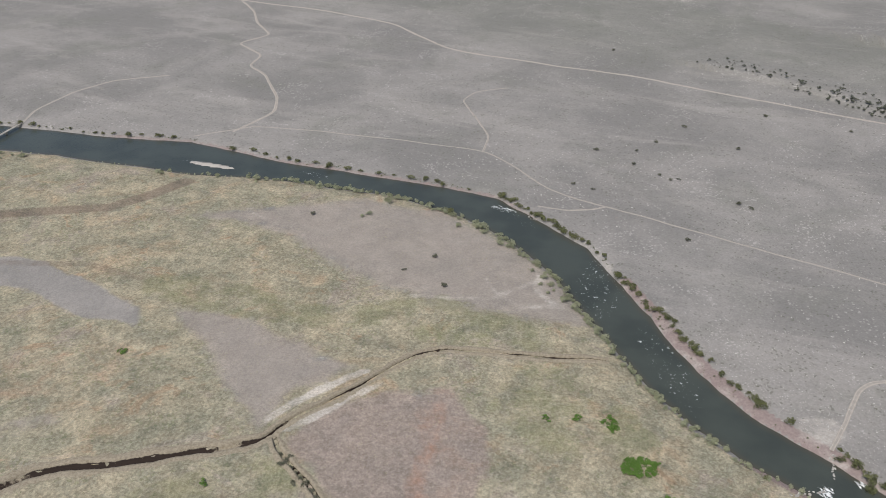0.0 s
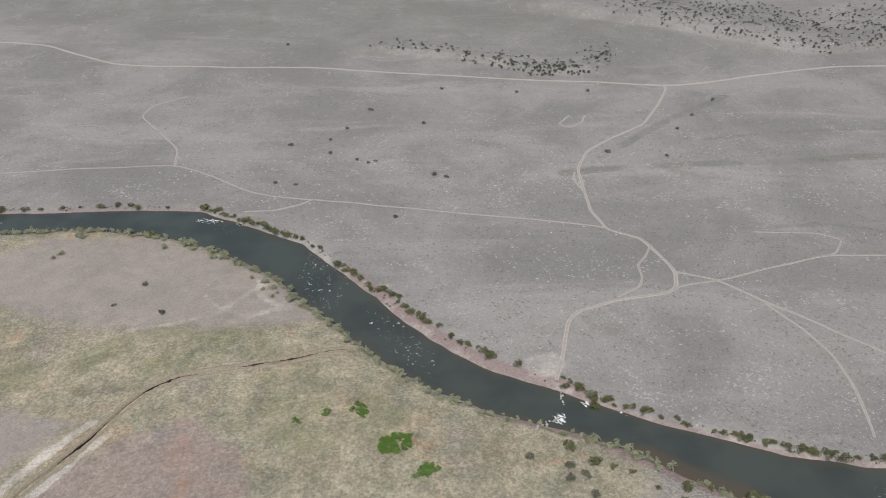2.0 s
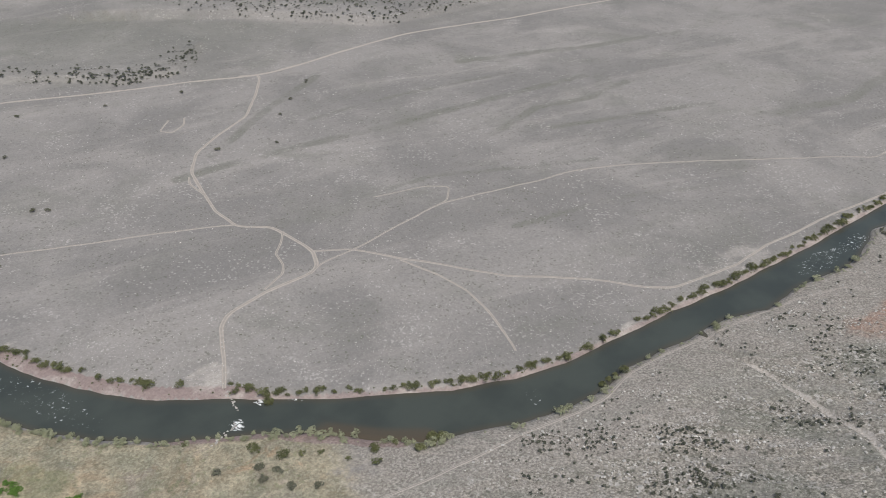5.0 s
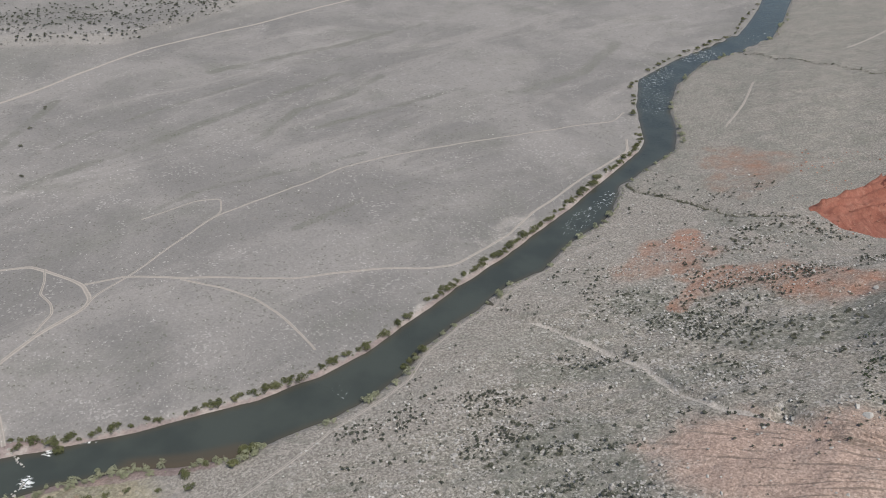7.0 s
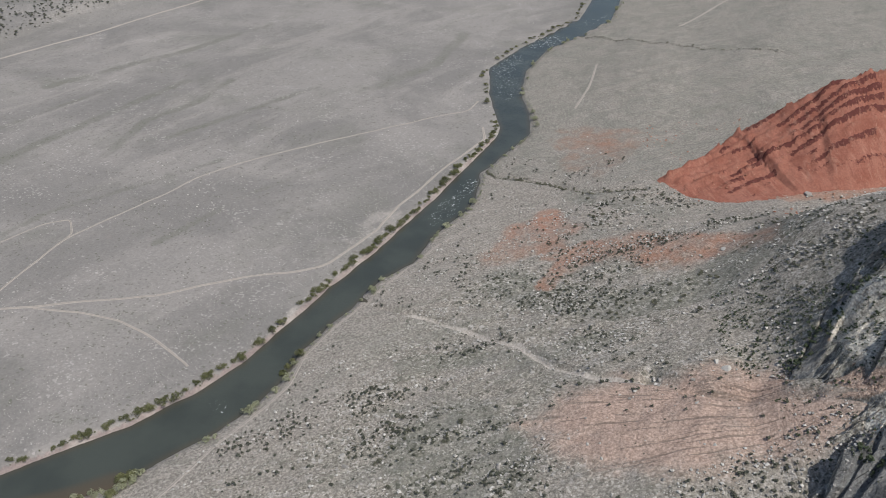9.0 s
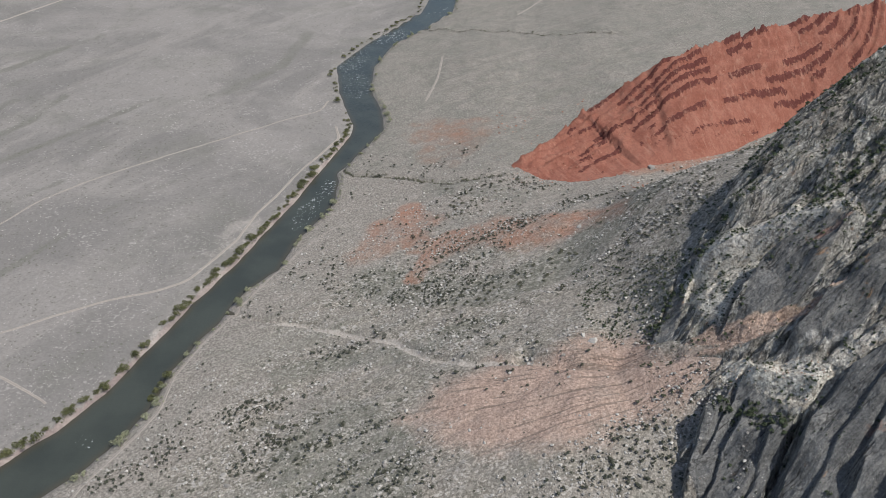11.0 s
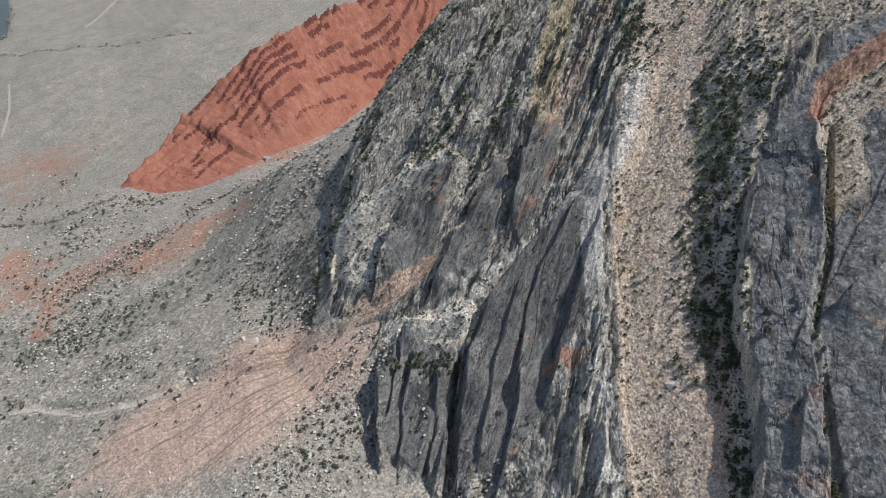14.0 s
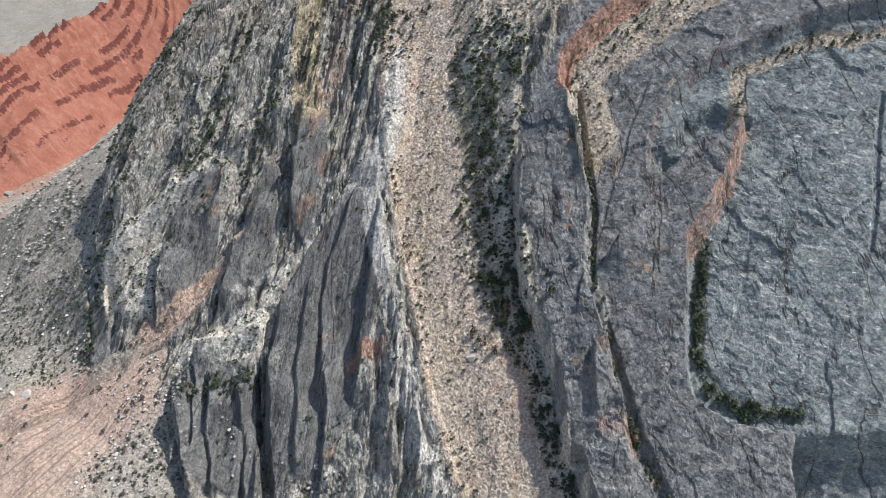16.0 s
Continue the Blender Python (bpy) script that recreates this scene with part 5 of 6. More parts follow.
mountain = sheet("mountain", mx, my, mz, ROCK, dict(chute=bands[1], flag=flag_mask(mx, my) * (1 - slab_mask(mx, my)), pu=beds(mx, my)[0], pv=beds(mx, my)[1], loose=loose, grit=np.clip(0.85 * bands[5] + 0.9 * bands[2] + 0.5 * bands[3] - bands[1] - bands[0], 0, 1), slab=slab_mask(mx, my), lower=smooth(-1.0, 1.0, lower_d), white=white, yellow=yellow, red=redrock, veg=veg, earth=np.clip(0.5 * bands[3] + 0.7 * bands[4] + 0.5 * bands[5], 0, 1)), flat=True)
tagged(mountain, "steep grey limestone mountain with upright fins and scree couloirs", "mountain", kind="structure")


# ---- where things stand ----
def bilinear(axis_i, axis_j, grid, i, j):
    a = np.clip(np.searchsorted(axis_i, i) - 1, 0, len(axis_i) - 2)
    b = np.clip(np.searchsorted(axis_j, j) - 1, 0, len(axis_j) - 2)
    fi_ = np.clip((i - axis_i[a]) / (axis_i[a + 1] - axis_i[a]), 0, 1)
    fj_ = np.clip((j - axis_j[b]) / (axis_j[b + 1] - axis_j[b]), 0, 1)
    return (grid[a, b] * (1 - fi_) + grid[a + 1, b] * fi_) * (1 - fj_) + (grid[a, b + 1] * (1 - fi_) + grid[a + 1, b + 1] * fi_) * fj_


GX, GY, MA, MB, HX, HY = gx[:, 0], gy[0], ma[:, 0], mb[0], hx[:, 0], hy[0]


def on_ground(x, y):
    return bilinear(GX, GY, gz, np.asarray(x, float), np.asarray(y, float))


def surface(x, y):
    """The height of whatever lies on top at a place of the plan."""
    x, y = np.asarray(x, float), np.asarray(y, float)
    z = on_ground(x, y)
    a, b = (x - 324) * 0.943 + (y + 67) * 0.331, (x - 324) * 0.331 - (y + 67) * 0.943
    inside = (a > MA[0]) & (a < MA[-1]) & (b > MB[0]) & (b < MB[-1])
    z = np.where(inside, np.maximum(z, bilinear(MA, MB, mz, a, b)), z)
    inside = (x > HX[0]) & (x < HX[-1]) & (y > HY[0]) & (y < HY[-1])
    return np.where(inside, np.maximum(z, bilinear(HX, HY, hz, x, y)), z)


# ---- tracks ----
def track(pts, width, worn, label, seed, name="dirt_track"):
    q = resample(pts, 1.6, 0.7, seed)
    d = np.gradient(q, axis=0)
    d /= np.hypot(*d.T)[:, None] + 1e-9
    nrm = np.stack([-d[:, 1], d[:, 0]], 1)
    across = np.linspace(-1, 1, 9)
    wide = width * 0.5 * (1 + 0.25 * fbm(np.arange(len(q)) * 1.6, np.zeros(len(q)) + seed, 14, 3, seed))
    p = q[:, None, :] + nrm[:, None, :] * (across[None, :, None] * wide[:, None, None])
    rut = -0.06 * np.exp(-((np.abs(across) - 0.55) / 0.2) ** 2)
    z = on_ground(p[..., 0], p[..., 1]) + 0.16 + rut[None, :]
    z[:, (0, -1)] -= 0.25
    ob = sheet(name, p[..., 0], p[..., 1], z, TRACK, dict(across=np.broadcast_to(across, z.shape), worn=np.full(z.shape, worn)))
    return tagged(ob, label, "dirt track", kind="structure")


PALE_TRACK, FAINT_TRACK = "pale dusty two-rut dirt track across the steppe", "faint narrow wheel track on grey steppe ground"
for n_, (pts, width, worn, label) in enumerate((
        (MAIN_TRACK, 4.2, 0.8, "wide pale gravel track along the valley"),
        ([(512, 703), (528, 693), (525, 684), (490, 648), (448, 611), (401, 593), (369, 577), (344, 550), (331, 519), (316, 481), (312, 452), (327, 431), (326, 409),
          (323, 384), (312, 367), (301, 364), (273, 370), (240, 369), (229, 362), (211, 336), (202, 324), (196, 316)], 3.0, 0.45, PALE_TRACK),
        ([(328, 420), (317, 410), (304, 401), (298, 386), (291, 378), (270, 372)], 2.0, 0.1, FAINT_TRACK),
        ([(324, 384), (342, 366), (354, 334), (370, 301), (382, 268), (400, 243), (418, 219), (430, 190), (440, 177), (470, 165), (495, 157), (533, 152),
          (559, 144), (607, 133), (673, 111), (700, 118)], 2.4, 0.3, PALE_TRACK),
        ([(353, 332), (356, 301), (354, 275), (344, 250), (331, 227), (322, 214)], 2.0, 0.35, FAINT_TRACK),
        ([(302, 364), (314, 369), (344, 364), (390, 364), (430, 363), (470, 347), (506, 330), (542, 319), (584, 289), (646, 231), (705, 175), (738, 137), (765, 134)], 1.9, 0.1, FAINT_TRACK),
        ([(425, 362), (439, 362), (457, 375), (446, 389), (406, 408)], 1.5, 0.0, FAINT_TRACK),
        ([(314, 454), (273, 484), (218, 521), (163, 557), (128, 579), (95, 601), (78, 620), (55, 662), (37, 686), (-44, 712), (-118, 728), (-178, 738), (-196, 728), (-229, 714)], 1.9, 0.25, FAINT_TRACK),
        ([(127, 581), (115, 576), (95, 575), (73, 582)], 2.2, 0.3, FAINT_TRACK),
        ([(34, 684), (41, 721), (29, 770), (18, 809), (31, 835), (67, 850)], 2.2, 0.2, FAINT_TRACK),
        ([(-195, 724), (-184, 742), (-165, 772), (-169, 812), (-194, 882), (-218, 911), (-211, 953), (-249, 997), (-216, 1035), (-243, 1086), (-258, 1142), (-290, 1203)], 3.4, 0.5, PALE_TRACK),
        ([(-397, 740), (-398, 773), (-380, 826), (-351, 859), (-297, 879)], 2.8, 0.3, FAINT_TRACK),
        ([(150, 215), (212, 189), (240, 180), (270, 173), (300, 161), (320, 155), (344, 156), (370, 151), (395, 142), (416, 135), (450, 124), (479, 112), (501, 99), (513, 91)], 2.0, 0.0, "narrow sandy track along the river bank"),
        ([(878, 27), (807, 30), (752, 40)], 2.6, 0.3, FAINT_TRACK),
        ([(1045, -60), (1073, -76), (1145, -114), (1220, -150)], 3.5, 0.6, PALE_TRACK),
        ([(338, 545), (331, 535), (329, 520), (326, 505)], 2.2, 0.3, FAINT_TRACK),
        ([(395, 655), (375, 640), (380, 628), (398, 636), (408, 650)], 2.0, 0.3, FAINT_TRACK))):
    track(pts, width, worn, label, n_ + 1)


# ---- irrigation ditch ----
def ditch(pts, half, deep, seed, label):
    q = resample(pts, 1.5, 0.6, seed)
    d = np.gradient(q, axis=0)
    d /= np.hypot(*d.T)[:, None] + 1e-9
    nrm = np.stack([-d[:, 1], d[:, 0]], 1)
    prof = np.array([-3.0, -2.0, -1.3, -0.9, -0.75, -0.4, 0.4, 0.75, 0.9, 1.3, 2.0, 3.0])
    down = np.array([-0.35, 0.35, 0.55, 0.25, -0.7, -1.0, -1.0, -0.7, 0.25, 0.55, 0.35, -0.35])
    s = np.arange(len(q)) * 1.5
    wide = half * (1 + 0.35 * fbm(s, s * 0 + seed, 9, 3, seed))
    wide = wide * (1 + 0.9 * smooth(-88, -104, q[:, 0]))
    p = q[:, None, :] + nrm[:, None, :] * (prof[None, :, None] * wide[:, None, None])
    base = 0.5 * (on_ground(q[:, 0] + nrm[:, 0] * half * 3.4, q[:, 1] + nrm[:, 1] * half * 3.4) + on_ground(q[:, 0] - nrm[:, 0] * half * 3.4, q[:, 1] - nrm[:, 1] * half * 3.4))
    jag = fbm(p[..., 0], p[..., 1], 2.2, 3, seed) * 0.4
    z = base[:, None] + np.where(down < 0, down * deep * np.where(np.abs(prof) < 1, 1, 0.35 / deep * 1.0), down)[None, :] + jag
    # darker bottom between the banks, patchy along its run, stronger at the west end
    dark_bed = np.broadcast_to((np.abs(prof) < 0.8) * 1.0, z.shape) * ((0.15 + 1.1 * vnoise(s / 14, s * 0, seed + 3)) * (1 + 0.5 * smooth(-88, -104, q[:, 0])))[:, None]
    ob = sheet("irrigation_ditch", p[..., 0], p[..., 1], z, DITCH_EARTH, dict(dark_bed=dark_bed))
    return tagged(ob, label, "ditch", kind="structure")


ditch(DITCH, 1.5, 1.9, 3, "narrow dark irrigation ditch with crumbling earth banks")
ditch(DITCH_ARM, 1.5, 1.5, 5, "overgrown side ditch with dark bed")


# ---- plants ----
def part(name, data, parent, label=""):
    ob = new(name, data)
    ob.parent = parent
    return tagged(ob, label)


def leaf_cloud(seed, lobes, leaves, leaf, squash=1.0):
    """Leaf clumps on the outside of several uneven lobes: (x, y, z, radius)."""
    r = np.random.RandomState(seed)
    verts, faces = [], []
    for cx, cy, cz, rad in lobes:
        n = int(leaves * rad * rad)
        way = r.normal(size=(n, 3))
        way /= np.linalg.norm(way, axis=1)[:, None]
        way[:, 2] = np.where(way[:, 2] < -0.35, -way[:, 2], way[:, 2])
        at = np.array([cx, cy, cz]) + way * (rad * (0.6 + 0.5 * r.rand(n) ** 0.6))[:, None] * [1, 1, squash]
        for p, w in zip(at, way):
            t1 = np.cross(w + r.normal(size=3) * 0.7, r.normal(size=3))
            t1 /= np.linalg.norm(t1) + 1e-9
            t2 = np.cross(w, t1) + r.normal(size=3) * 0.35
            t2 /= np.linalg.norm(t2) + 1e-9
            s = leaf * (0.6 + 0.8 * r.rand())
            i = len(verts)
            verts += [p - t1 * s, p + t2 * s * 0.6 + w * s * 0.2, p + t1 * s, p - t2 * s * 0.6 - w * s * 0.15]
            faces.append((i, i + 1, i + 2, i + 3))
    return verts, faces


def stick(verts, faces, a, b, ra, rb, sides=5):
    a, b = np.array(a, float), np.array(b, float)
    d = (b - a) / np.linalg.norm(b - a)
    t1 = np.cross(d, (0.31, 0.77, 0.2))
    t1 /= np.linalg.norm(t1)
    t2 = np.cross(d, t1)
    i = len(verts)
    for base, rad in ((a, ra), (b, rb)):
        for k_ in range(sides):
            ang = 2 * math.pi * k_ / sides
            verts.append(base + (t1 * math.cos(ang) + t2 * math.sin(ang)) * rad)
    for k_ in range(sides):
        n2 = (k_ + 1) % sides
        faces.append((i + k_, i + n2, i + sides + n2, i + sides + k_))


def shrub(seed, leaf_mat, high, label, name="willow_shrub", tall=False):
    r = np.random.RandomState(seed)
    root = new(name)
    n = 5 if tall else 7
    lobes = [(0.0, 0.0, 0.55 * high, 0.42 * high)]
    for i in range(n):
        a, d = r.rand() * 6.28, (0.25 + 0.35 * r.rand()) * high
        lobes.append((math.cos(a) * d * (0.6 if tall else 1.25), math.sin(a) * d * (0.6 if tall else 0.9), (0.35 + (0.6 if tall else 0.25) * r.rand()) * high, (0.2 + 0.16 * r.rand()) * high))
    v, f = leaf_cloud(seed, lobes, 420 / (high * high), 0.085 * high, 0.85)
    sv, sf = [], []
    stick(sv, sf, (0, 0, -0.3), (lobes[1][0] * 0.4, lobes[1][1] * 0.4, lobes[0][2]), 0.035 * high, 0.012 * high)
    part("stem", mesh_of("stem", sv, sf, BARK), root, "thin grey-brown stem")
    part("crown", mesh_of("crown", v, f, leaf_mat, flat=True), root)
    return tagged(root, label, "shrub")


def juniper(seed, high, label):
    r = np.random.RandomState(seed)
    root = new("juniper_tree")
    lobes = []
    for i in range(9):
        t = i / 8
        a = r.rand() * 6.28
        d = (1 - t) * 0.16 * high * r.rand()
        lobes.append((math.cos(a) * d, math.sin(a) * d, high * (0.16 + 0.74 * t), high * (0.175 * (1 - t) + 0.05) * (0.8 + 0.4 * r.rand())))
    v, f = leaf_cloud(seed, lobes, 620 / (high * high), 0.06 * high, 1.1)
    sv, sf = [], []
    stick(sv, sf, (0, 0, -0.6), (0.02 * high, 0, high * 0.85), 0.045 * high, 0.008 * high, 6)
    for i in range(5):
        a = r.rand() * 6.28
        z = high * (0.25 + 0.1 * i)
        stick(sv, sf, (0, 0, z), (math.cos(a) * high * 0.15, math.sin(a) * high * 0.15, z + high * 0.06), 0.015 * high, 0.005 * high, 4)
    part("trunk", mesh_of("trunk", sv, sf, BARK), root)
    part("crown", mesh_of("crown", v, f, JUNIPER, flat=True), root)
    return tagged(root, label, "tree")


def boulder_mesh(seed, material, sub=2):
    r = np.random.RandomState(seed)
    bm = bmesh.new()
    bmesh.ops.create_icosphere(bm, subdivisions=sub, radius=0.5)
    cuts = r.normal(size=(9, 3))
    cuts /= np.linalg.norm(cuts, axis=1)[:, None]
    off = 0.26 + 0.17 * r.rand(9)
    for w in bm.verts:
        p = np.array(w.co) * 1.15
        for c_, o_ in zip(cuts, off):
            over = p @ c_ - o_
            if over > 0:
                p = p - c_ * over
        w.co = p * [1.15, 0.9, 0.8]
    me = bpy.data.meshes.new("boulder")
    bm.to_mesh(me)
    bm.free()
    me.materials.append(material)
    return me


def place(kinds, spots, sizes, group, sink=0.1, lean=0.0):
    """Copies of kinds at plan spots; the kinds themselves take the first spots."""
    x, y = np.array([p[0] for p in spots], float), np.array([p[1] for p in spots], float)
    z = surface(x, y)
    for i in range(len(spots)):
        kind = kinds[i % len(kinds)]
        s = sizes[i]
        m = pose(x[i], y[i], z[i] - sink * s, lean * (rng.rand() - 0.5), lean * (rng.rand() - 0.5), rng.rand() * 360)
        if i < len(kinds):
            ob = kind
        else:
            ob = copy_thing(kind, m)
        ob.matrix_basis = m @ Matrix.Diagonal((s, s * (0.85 + 0.3 * rng.rand()), s * (0.85 + 0.3 * rng.rand()), 1))
        tagged(ob, group=group)


def beside(line, off_lo, off_hi, step, keep, side, seed):
    """Spots along a bank, side metres outside the water."""
    r = np.random.RandomState(seed)
    q = resample(line, step)
    d = np.gradient(q, axis=0)
    d /= np.hypot(*d.T)[:, None] + 1e-9
    nrm = np.stack([-d[:, 1], d[:, 0]], 1) * side
    out = []
    for i in range(len(q)):
        if r.rand() < keep * (0.35 + 1.1 * vnoise(i * step / 22, 0, seed)):
            p = q[i] + nrm[i] * (off_lo + (off_hi - off_lo) * r.rand() ** 1.5) + d[i] * step * (r.rand() - 0.5)
            out.append((p[0], p[1]))
    return out


OLIVE = "rounded olive-green willow shrub on the stony river bank"
PALE = "pale grey-green willow shrub at the meadow edge of the river"
olive = [shrub(11 + i, WILLOW, 1.0, OLIVE) for i in range(4)]
spots = beside(FAR_BANK[10:15], 1.8, 5.0, 4.0, 0.95, 1, 1) + beside(FAR_BANK[14:20], 7.0, 11.0, 3.6, 0.95, 1, 11) + beside(FAR_BANK[19:33], 1.8, 5.0, 4.0, 0.95, 1, 12) + beside(FAR_BANK[2:11], 1.5, 5, 11, 0.7, 1, 2) + beside(FAR_BANK[32:40], 2, 8, 14, 0.9, 1, 3)
spots += [(242, 206), (231, 206), (189, 246), (176, 267), (157, 296), (201, 226), (208, 214), (225, 218), (236, 203), (215, 222), (196, 240), (183, 252)]
place(olive, spots, [2.2 + 3.0 * rng.rand() ** 1.5 for _ in spots], "willow shrubs along the far bank")
pale = [shrub(31 + i, PALE_WILLOW, 1.0, PALE, "pale_willow", i % 2 == 0) for i in range(4)]
spots = beside(NEAR_BANK[7:26], 0.8, 6.5, 3.2, 1.0, -1, 4) + beside(NEAR_BANK[10:16], 5, 17, 6, 0.7, -1, 8) + beside(NEAR_BANK[26:36], 0.8, 4, 11, 0.8, -1, 5) + beside(NEAR_BANK[36:46], 1, 6, 17, 0.8, -1, 6)
spots += [(-237, 635), (-229, 640), (-233, 631), (-194, 632), (-187, 629), (-200, 633), (-152, 618), (9, 566), (29, 544), (-61, 558), (-56, 562), (-42, 582), (67, 477), (68, 456), (64, 466), (41, 520),
          (-384, 668), (-372, 666), (-395, 662), (-378, 658), (-362, 664)]
place(pale, spots, [2.2 + 3.0 * rng.rand() ** 1.4 for _ in spots], "willow shrubs along the meadow bank")
trees = [shrub(51 + i, WILLOW, 1.0, "tall leafy willow on the river bank", "willow_tree", tall=True) for i in range(2)]
spots = [(342, 162), (337, 163), (331, 163), (347, 160), (244, 204), (240, 208), (228, 205), (104, 523), (100, 527), (117, 482), (1018, 94), (205, 291), (75, 560), (85, 548), (48, 597), (6, 568)]
place(trees, spots, [3.6 + 2.0 * rng.rand() for _ in spots], "tall willows by the water")

sages = [shrub(71 + i, SAGE, 1.0, "low dull grey-green sagebrush on dry ground", "sagebrush") for i in range(4)]
spots = [(309, 768), (225, 741), (191, 705), (179, 637), (186, 628), (193, 628), (170, 687), (162, 657), (230, 584), (237, 577), (176, 528), (105, 619), (545, 637), (549, 640), (503, 612), (470, 588),
         (383, 568), (427, 543), (377, 731), (444, 704), (198, 971), (-26, 483), (1, 463), (-98, 562), (-5, 500), (120, 610), (135, 690), (260, 690), (-80, 308), (-76, 303), (-73, 299), (-70, 296), (-67, 292), (-64, 288), (-61, 284), (-58, 280), (-78, 300), (-70, 288), (-74, 306)]
sizes = [2.2 + 1.3 * rng.rand() for _ in spots]
purple = [(154, 267), (169, 254), (174, 246), (166, 247), (179, 224), (171, 234)]
spots, sizes = spots + purple, sizes + [3.6] * len(purple)
BUSH_LINES = (([(388, 22), (383, -9), (413, -42), (454, -80), (500, -124), (545, -172)], 14, 95), ([(267, 70), (285, 85), (315, 70)], 24, 60), ([(560, 18), (578, 40), (592, 66), (600, 90)], 5, 30),
              ([(564, 12), (560, -20), (548, -40)], 14, 30), ([(387, 2), (390, -13), (404, -35), (417, -68)], 18, 60), ([(500, 22), (523, 8), (539, -11)], 9, 30), ([(405, 34), (424, 26), (450, 12)], 6, 24), ([(470, 14), (500, 5), (530, -10)], 20, 34))
for line, wide, count in BUSH_LINES:
    q = resample(line, 1.0)
    for _ in range(int(count * 0.62)):
        p = q[rng.randint(len(q))] + rng.normal(size=2) * wide * 0.5
        spots.append((p[0], p[1]))
        sizes.append(0.9 + 1.5 * rng.rand() ** 2)
place(sages, spots, sizes, "sagebrush on the dry slopes")

bright = [shrub(91 + i, BRIGHT, 1.0, "bright green leafy bush patch in the straw meadow", "green_bush") for i in range(2)]
spots, sizes = [], []
for cx, cy, rx, ry, count in ((87, 332, 4.5, 5.5, 18), (97, 301, 9, 6.5, 66), (104, 278, 7, 3.5, 24), (71, 336, 2, 2, 3), (54, 335, 2.5, 2, 3), (-184, 388, 3, 2.5, 4), (-110, 288, 4, 2, 3)):
    for _ in range(count):
        a, d = rng.rand() * 6.28, math.sqrt(rng.rand())
        spots.append((cx + rx * d * math.cos(a), cy + ry * d * math.sin(a)))
        sizes.append(1.5 + 1.2 * rng.rand())
place(bright, spots, sizes, "green bushes in the meadow")

junipers = [juniper(111 + i, 1.0, "dark green juniper growing from the limestone face") for i in range(4)]
spots, sizes = [], []
for line, wide, count, lo, hi in ((TREE_BELT[4:], 10.0, 104, 3.4, 6.6), (TREE_BELT[:5], 3.0, 30, 2.6, 5.6), ([(284, -212), (280, -228), (274, -244)], 6.0, 22, 2.8, 5.2), (GULLIES[2][0], 1.4, 22, 2.2, 4.6), (GULLIES[3][0], 1.5, 44, 3.2, 5.8), ([(189, -264), (184, -278), (176, -290)], 4.0, 13, 2.2, 4.2), ([(139, -288), (128, -298), (114, -307)], 3.0, 13, 2.0, 3.6),
                                  ([(374, -192), (373, -165), (359, -140), (337, -112), (312, -84)], 4, 14, 1.4, 3.0), ([(340, -205), (322, -190), (312, -170), (300, -150)], 6, 14, 1.2, 2.6),
                                  ([(262, -235), (282, -222), (296, -214)], 5, 10, 1.5, 3.0), ([(270, -112), (250, -106), (232, -100)], 5, 8, 1.0, 2.2), ([(278, -122), (262, -130), (248, -138)], 8, 8, 1.0, 2.2)):
    q = resample(line, 1.0)
    for _ in range(count):
        p = q[rng.randint(len(q))] + rng.normal(size=2) * wide * 0.55
        spots.append((p[0], p[1]))
        sizes.append(lo + (hi - lo) * rng.rand() ** 1.5)
place(junipers, spots, sizes, "junipers on the mountain", 0.06)


# ---- boulders ----
blocks = [tagged(new("boulder", boulder_mesh(131 + i, PALE_STONE)), "angular pale grey limestone boulder on the scree slope", "boulder") for i in range(5)]
spots, sizes = [], []
named = [(268, 108, 4.0), (262, 104, 3.2), (322, -62, 5.5), (327, -58, 4.0), (470, -92, 6.0), (505, -120, 6.5), (560, -135, 8.0), (560, -40, 3.5), (171, -176, 4.2), (300, 92, 3.0), (245, -62, 3.4), (450, -70, 4.5)]
for bx, by, bs in named:
    spots.append((bx, by))
    sizes.append(bs)
while len(spots) < 170:
    bx, by = 215 + 400 * rng.rand(), -150 + 280 * rng.rand()
    f_, n_ = banks(np.array([bx]), np.array([by]))
    if n_[0] > 25 and foot(bx, by) < 5 and rng.rand() < 0.25 + 0.75 * vnoise(bx / 28, by / 28, 9) ** 2 * smooth(20, 150, n_[0]):
        spots.append((bx, by))
        sizes.append(0.8 + 2.0 * rng.rand() ** 4)
place(blocks, spots, sizes, "boulders on the scree", 0.12, 50)
weir = [tagged(new("boulder", boulder_mesh(151 + i, PALE_STONE)), "wet pale boulder in a low weir across the river", "boulder") for i in range(3)]
spots = [tuple(p + rng.normal(size=2) * 0.5) for p in np.vstack([resample([(196, 313), (193, 303), (191, 297)], 1.3), resample([(184, 291), (173, 288), (164, 285)], 1.2)])]
spots += [(71 + rng.normal() * 3, 566 + rng.normal() * 2) for _ in range(8)]
for ws in (weir,):
    x, y = np.array([p[0] for p in spots]), np.array([p[1] for p in spots])
    for i in range(len(spots)):
        s = 0.9 + 0.7 * rng.rand()
        m = pose(x[i], y[i], max(0.0, float(on_ground(x[i], y[i]))) + 0.1, 30 * rng.rand(), 30 * rng.rand(), 360 * rng.rand())
        ob = ws[i] if i < len(ws) else copy_thing(ws[i % 3], m)
        ob.matrix_basis = m @ Matrix.Diagonal((s, s, s, 1))
        tagged(ob, group="stones of the weir")


